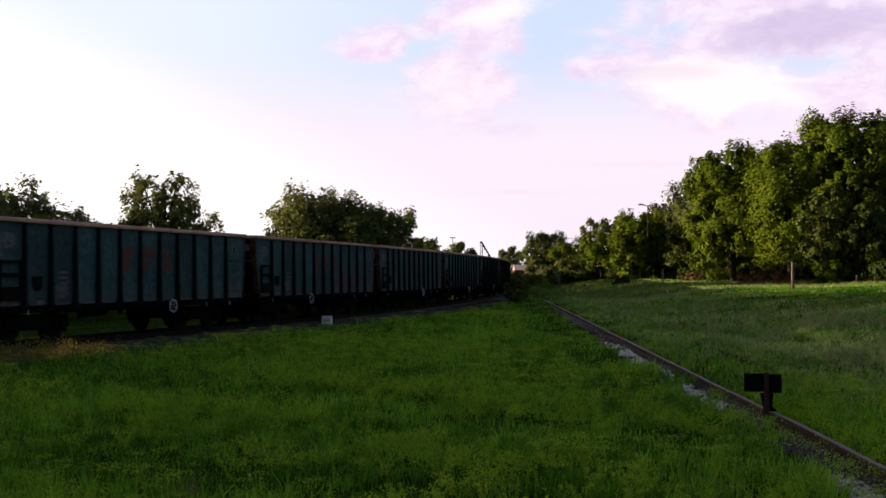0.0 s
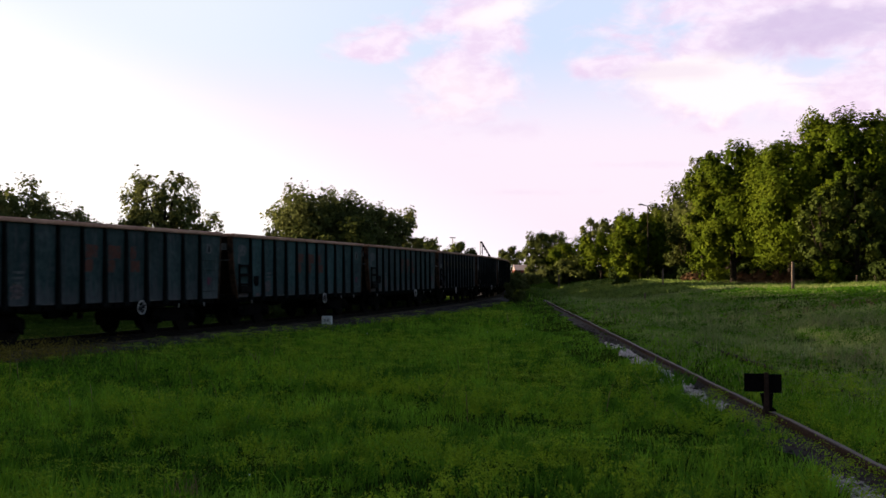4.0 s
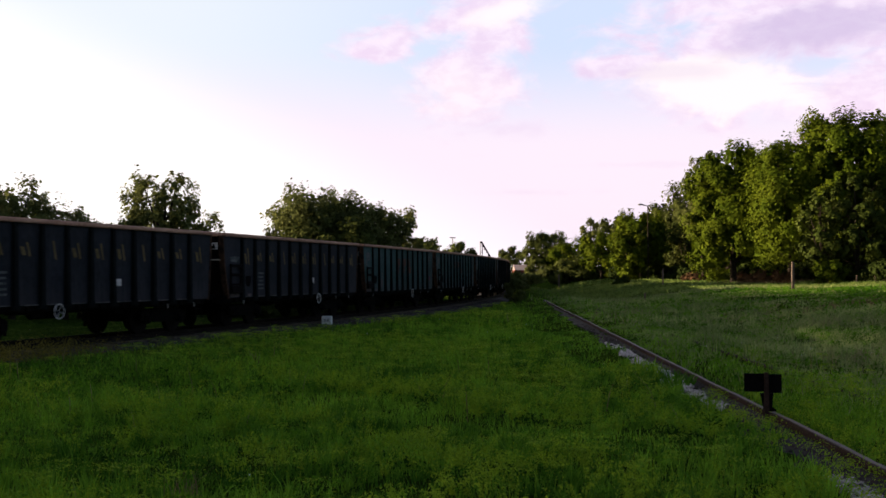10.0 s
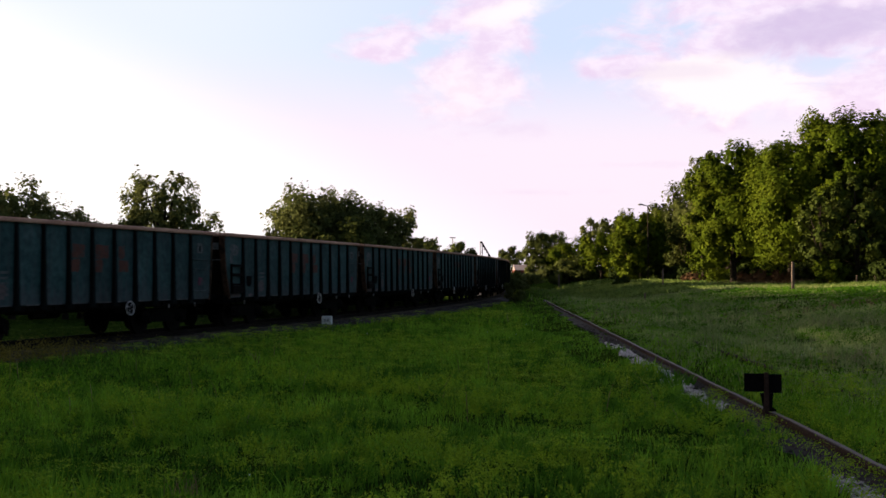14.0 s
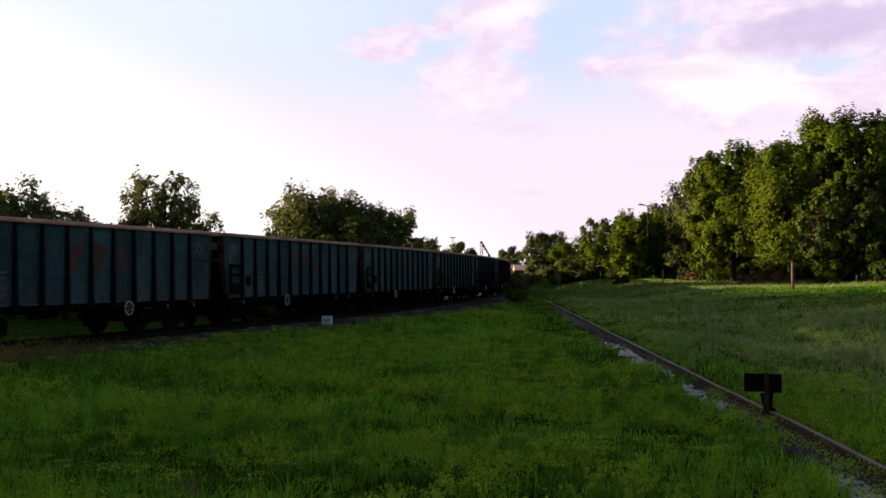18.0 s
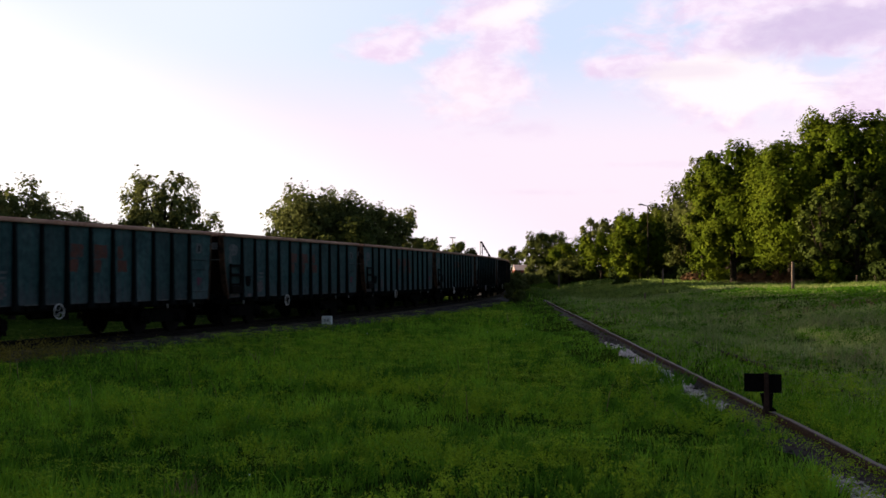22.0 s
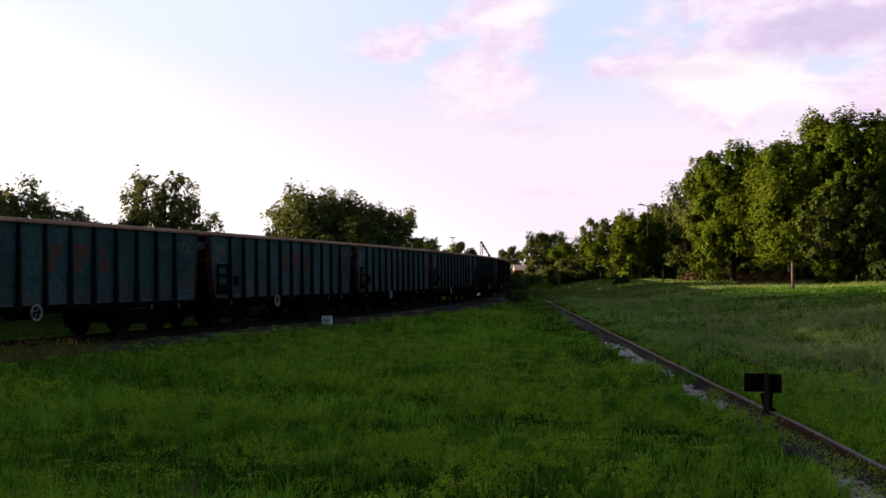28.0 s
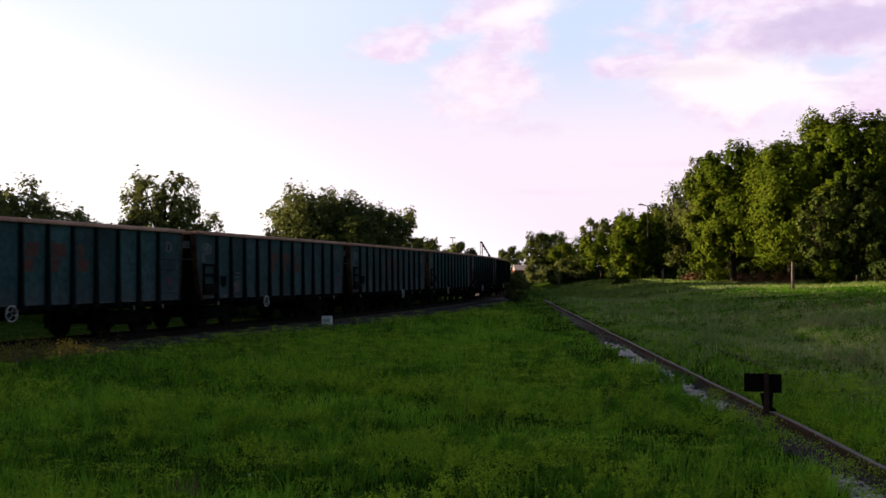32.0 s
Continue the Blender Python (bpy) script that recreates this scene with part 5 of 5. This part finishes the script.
    tagged(new("dry_stalks", quad_mesh("dry_stalks", np.concatenate([blades(rng, x, y, h, np.full(len(x), 0.006))] + more), M_DRY)), "thin dry stalks in the meadow, two tan clusters standing in for sun patches", "dry grass", kind="stuff")


build_grass()


def build_stones():
    rng = np.random.default_rng(11)
    n = 3600
    y = np.concatenate([rng.uniform(6.4, 8.3, n // 8), rng.normal(17.6, 1.3, n // 6), rng.normal(21.8, 0.9, n // 10), rng.normal(15.0, 0.6, n // 14), rng.normal(13.0, 0.3, n // 60)])
    off = rng.normal(-0.35, 0.07, len(y))
    keep = (off < -0.2) & (off > -0.8)
    y, off = y[keep], off[keep]
    size = rng.uniform(0.03, 0.085, len(y)) * np.where(y < 9, 0.7, 1.0)
    p = np.stack([siding_x(y) + off, y, ground_z(siding_x(y) + off, y) + size * 0.25, size], 1)
    scatter_stones("limestone_chippings", M_LIMESTONE, p, "pale limestone chippings beside the rusty rail", SIDING)
    # dull grey stones bedded in the dirt by the rail
    y = np.concatenate([rng.uniform(6, 12, 420), rng.uniform(12, 34, 700)])
    off = rng.normal(-0.22, 0.10, len(y))
    keep = (off < -0.09) & (off > -0.6)
    y, off = y[keep], off[keep]
    size = rng.uniform(0.025, 0.07, len(y))
    p = np.stack([siding_x(y) + off, y, ground_z(siding_x(y) + off, y) + size * 0.2, size], 1)
    scatter_stones("grey_chippings", M_BALLAST, p, "dull grey stones bedded in the dirt by the rail", SIDING)
    n = 5000
    s = rng.uniform(-12, 70, n)
    o = rng.uniform(0.9, 3.0, n)
    pts = [line_at(a, b) for a, b in zip(s, o)]
    z = np.interp(o, [0.9, 2.0, 3.4], [-0.19, -0.24, -0.75])
    size = rng.uniform(0.04, 0.09, n)
    p = np.stack([[q.x for q in pts], [q.y for q in pts], z + size * 0.2, size], 1)
    scatter_stones("ballast_stones", M_BALLAST, p, "grey-brown ballast stones on the shoulder", MAIN_TRACK)


build_stones()

# ---- things on the meadow ----


def build_marker():
    """Low black plate on a bent iron by the siding."""
    y = 11.45
    x = spot(1354, y)
    root = tagged(new("siding_marker"), "low black iron marker with a flat plate beside the rail", "track marker")
    root.location = (x, y, SID_Z - 0.072)
    u = y / 1917.4
    # two plates hang side by side behind a flat iron
    for dx, dz, w, h in ((-20, 66, 36, 32), (13, 64, 30, 33)):
        bm = box(bmesh.new(), (dx * u, 0.012, dz * u), (w * u, 0.02, h * u), bevel=0.004)
        part("plate", bm, M_BLACK, root, "black rectangular plate")
    bm = prism(bmesh.new(), [(-3.5 * u, 84 * u), (3.5 * u, 84 * u), (5 * u, 20 * u), (3 * u, -2 * u), (-1 * u, -2 * u), (-4 * u, 20 * u)], -0.022, -0.004)
    part("post", bm, M_RAIL, root, "rusty flat iron post")
    bm = prism(bmesh.new(), [(-9 * u, 47 * u), (13 * u, 47 * u), (11 * u, 22 * u), (18 * u, 19 * u), (18 * u, 15 * u), (-2 * u, 15 * u)], 0.0, 0.04)
    part("bracket", bm, M_BLACK, root, "black bracket")
    bm = box(bmesh.new(), (0, 0.05, -0.02), (0.22, 0.16, 0.05), bevel=0.01)
    part("foot", bm, M_RUSTIRON, root)
    return root


build_marker()


def fence_post(px, top, base, depth, width, label):
    x = spot(px, depth)
    zb = EYE_Z - (base - 487.1) / F_PX * depth
    zb = min(zb, float(ground_z(x, depth)))
    zt = EYE_Z - (top - 487.1) / F_PX * depth
    root = tagged(new("fence_post"), label, "post", "meadow posts")
    root.location = (x, depth, zb - 0.25)
    h = zt - zb + 0.25
    bm = bmesh.new()
    prism(bm, [(-width / 2, 0), (width / 2, 0), (width * 0.44, h - 0.05), (width * 0.1, h), (-width * 0.40, h - 0.03)], -width / 2, width / 2)
    part("shaft", bm, M_TIMBER, root)
    bm = bmesh.new()
    for z in (h * 0.62, h * 0.86):
        rod(bm, (0, -width * 0.62, z), (0, width * 0.62, z), 0.012, 6)
    part("wire_nails", bm, M_RUSTIRON, root)
    return root


fence_post(1403, 463, 517, 53, 0.125, "weathered grey timber post standing alone in the meadow")
fence_post(1173, 475, 506, 80, 0.12, "weathered grey timber post standing alone in the meadow")
fence_post(989, 486, 498, 128, 0.17, "short pale post beside the line")
fence_post(1141, 518, 531, 58, 0.10, "short pale stake in the grass")
for stake in (1516, 1549, 1566, 1214, 1590):
    fence_post(stake, 487, 499, 72 if stake > 1300 else 100, 0.09, "short grey stake of an old fence")


def build_kerb_stone():
    depth = 45.5
    x = spot(579, depth)
    root = tagged(new("distance_stone"), "small white concrete distance stone beside the track", "marker stone")
    root.location = (x, depth, EYE_Z - (573 - 487.1) / F_PX * depth - 0.1)
    w = 18 / F_PX * depth
    bm = box(bmesh.new(), (0, 0, 0.21), (w, w * 0.8, 0.42), bevel=0.03)
    part("block", bm, M_CONCRETE, root)
    bm = bmesh.new()
    for k, (dx, h) in enumerate(((-0.09, 0.13), (-0.03, 0.13), (0.05, 0.13), (0.10, 0.13))):
        box(bm, (dx, -w * 0.40 - 0.002, 0.25), (0.025, 0.006, h))
    part("digit_bars", bm, M_UNDER, root, "dark painted bars")


build_kerb_stone()


def lamp_mast(px, top, depth, arm, label):
    x = spot(px, depth)
    z = float(ground_z(x, depth))
    h = EYE_Z + (487.1 - top) / F_PX * depth - z
    root = tagged(new("street_lamp"), label, "lamp post")
    root.location = (x, depth, z)
    # Bark-dark colour keeps the sun from brightening the pole.
    part("pole", rod(bmesh.new(), (0, 0, -0.2), (0, 0, h), 0.07, 10, 0.045), M_BARK, root, "dark pole")
    part("arm", rod(bmesh.new(), (0, 0, h - 0.05), (arm, 0, h + 0.1), 0.05, 8), M_STEEL, root)
    part("lamp_head", box(bmesh.new(), (arm * 1.2, 0, h + 0.1), (abs(arm) * 0.7, 0.28, 0.16), bevel=0.03), M_STEEL, root)


lamp_mast(1147, 364, 105.0, -0.6, "grey steel lamp post among the trees")


def build_far_things():
    # T-shaped floodlight mast
    d = 240
    x = spot(801, d)
    z = float(ground_z(x, d))
    h = EYE_Z + (487.1 - 421) / F_PX * d - z
    root = tagged(new("floodlight_mast"), "slim floodlight mast with a crossbar over distant trees", "mast")
    root.location = (x, d, z)
    part("pole", rod(bmesh.new(), (0, 0, -0.2), (0, 0, h), 0.16, 8, 0.10), M_STEEL, root)
    part("crossbar", box(bmesh.new(), (0, 0, h), (1.3, 0.2, 0.22), bevel=0.03), M_STEEL, root)
    # sloping conveyor boom on a trestle
    d = 260
    x = spot(850, d)
    z = float(ground_z(x, d))
    u = d / F_PX
    root = tagged(new("loading_conveyor"), "dark sloping conveyor boom on a tall trestle", "conveyor")
    root.location = (x, d, z)
    zt = EYE_Z - z
    top = zt + (487.1 - 428) * u
    bm = bmesh.new()
    for dx in (0, 4 * u):
        rod(bm, (dx, 0, -0.2), (dx, 0, top), 0.10, 6)
    for k in range(6):
        rod(bm, (0, 0, top * k / 6), (4 * u, 0, top * (k + 1) / 6), 0.05, 5)
    part("trestle", bm, M_STEEL, root)
    bm = bmesh.new()
    a, b = Vector((2 * u, 0, top)), Vector((22 * u, 0, zt + (487.1 - 462) * u))
    rod(bm, a, b, 0.16, 6)
    for k in range(7):
        p = a.lerp(b, k / 6)
        box(bm, (p.x, 0, p.z - 0.2), (0.5, 0.5, 0.5))
    part("boom", bm, M_UNDER, root)
    # low shed at the end of the line
    d = 230
    u = d / F_PX
    x = spot(928, d)
    z = float(ground_z(x, d))
    root = tagged(new("shed"), "low dark shed with a red fascia and pale roof", "building")
    root.location = (x, d, z)
    eave, band, ridge = [EYE_Z - z + (487.1 - v) * u for v in (483, 478.5, 469)]
    w = 36 * u
    part("wall", box(bmesh.new(), (0, 0, eave / 2 - 0.2), (w, 7, eave + 0.4)), M_SLEEPER, root)
    part("fascia", box(bmesh.new(), (0, 0, (eave + band) / 2 + 0.003), (w * 1.03, 7.3, band - eave)), M_ROOFRED, root, "red fascia")
    part("roof", prism(bmesh.new(), [(-3.8, band + 0.006), (3.8, band + 0.006), (0.6, ridge), (-0.6, ridge)], -w * 0.53, w * 0.53, "x"), M_WALLWHITE, root, "pale sheet roof")
    for k in (-0.3, 0.0, 0.3):
        part("window", box(bmesh.new(), (k * w, -3.52, eave * 0.55), (0.9, 0.06, 1.0)), M_PANE, root)


build_far_things()

# ---- track pieces: sleepers ----


def lay_sleepers():
    bm = box(bmesh.new(), (0, 0, 0), (2.5, 0.25, 0.14), bevel=0.012)
    me = bpy.data.meshes.new("sleeper")
    bm.to_mesh(me)
    bm.free()
    me.materials.append(M_SLEEPER)
    rng = random.Random(3)
    for s in np.arange(-14, 100, 0.62):
        p = line_at(s, 0, -0.225)
        h = side_line(s)[2]
        shared("sleeper", me, MAIN_TRACK, pose(p.x, p.y, p.z + rng.uniform(-0.01, 0.01), 0, 0, -math.degrees(h) + rng.uniform(-1, 1)))
    for y in np.arange(4, 60, 0.66):
        p = siding_at(y, rng.uniform(-0.06, 0.04), -0.218)
        shared("sleeper", me, SIDING, pose(p.x, p.y, p.z, 0, 0, -math.degrees(math.atan(SID_K)) + rng.uniform(-2, 2)))


lay_sleepers()


# ---- what moves ----


def motions():
    turn = math.degrees(43.0 / F_PX)
    walk(CLOUDS, [(0.0, pose(0, 0, EYE_Z, 0, 0, turn * 0.5)), (32.0, pose(0, 0, EYE_Z, 0, 0, -turn * 0.5))])
    times = [float(t) for t in range(33)]
    for k, ob in TRAIN:
        walk(ob, [(t, wagon_pose(k, t)) for t in times])
        spin = [(i / 15.0, math.degrees(gone_at(i / 15.0) / 0.46)) for i in range(481)]
        for w in wheelsets(ob):
            x = w.location.x
            walk(w, [(t, pose(x, 0, 0.46, 0, a, 0)) for t, a in spin])


motions()
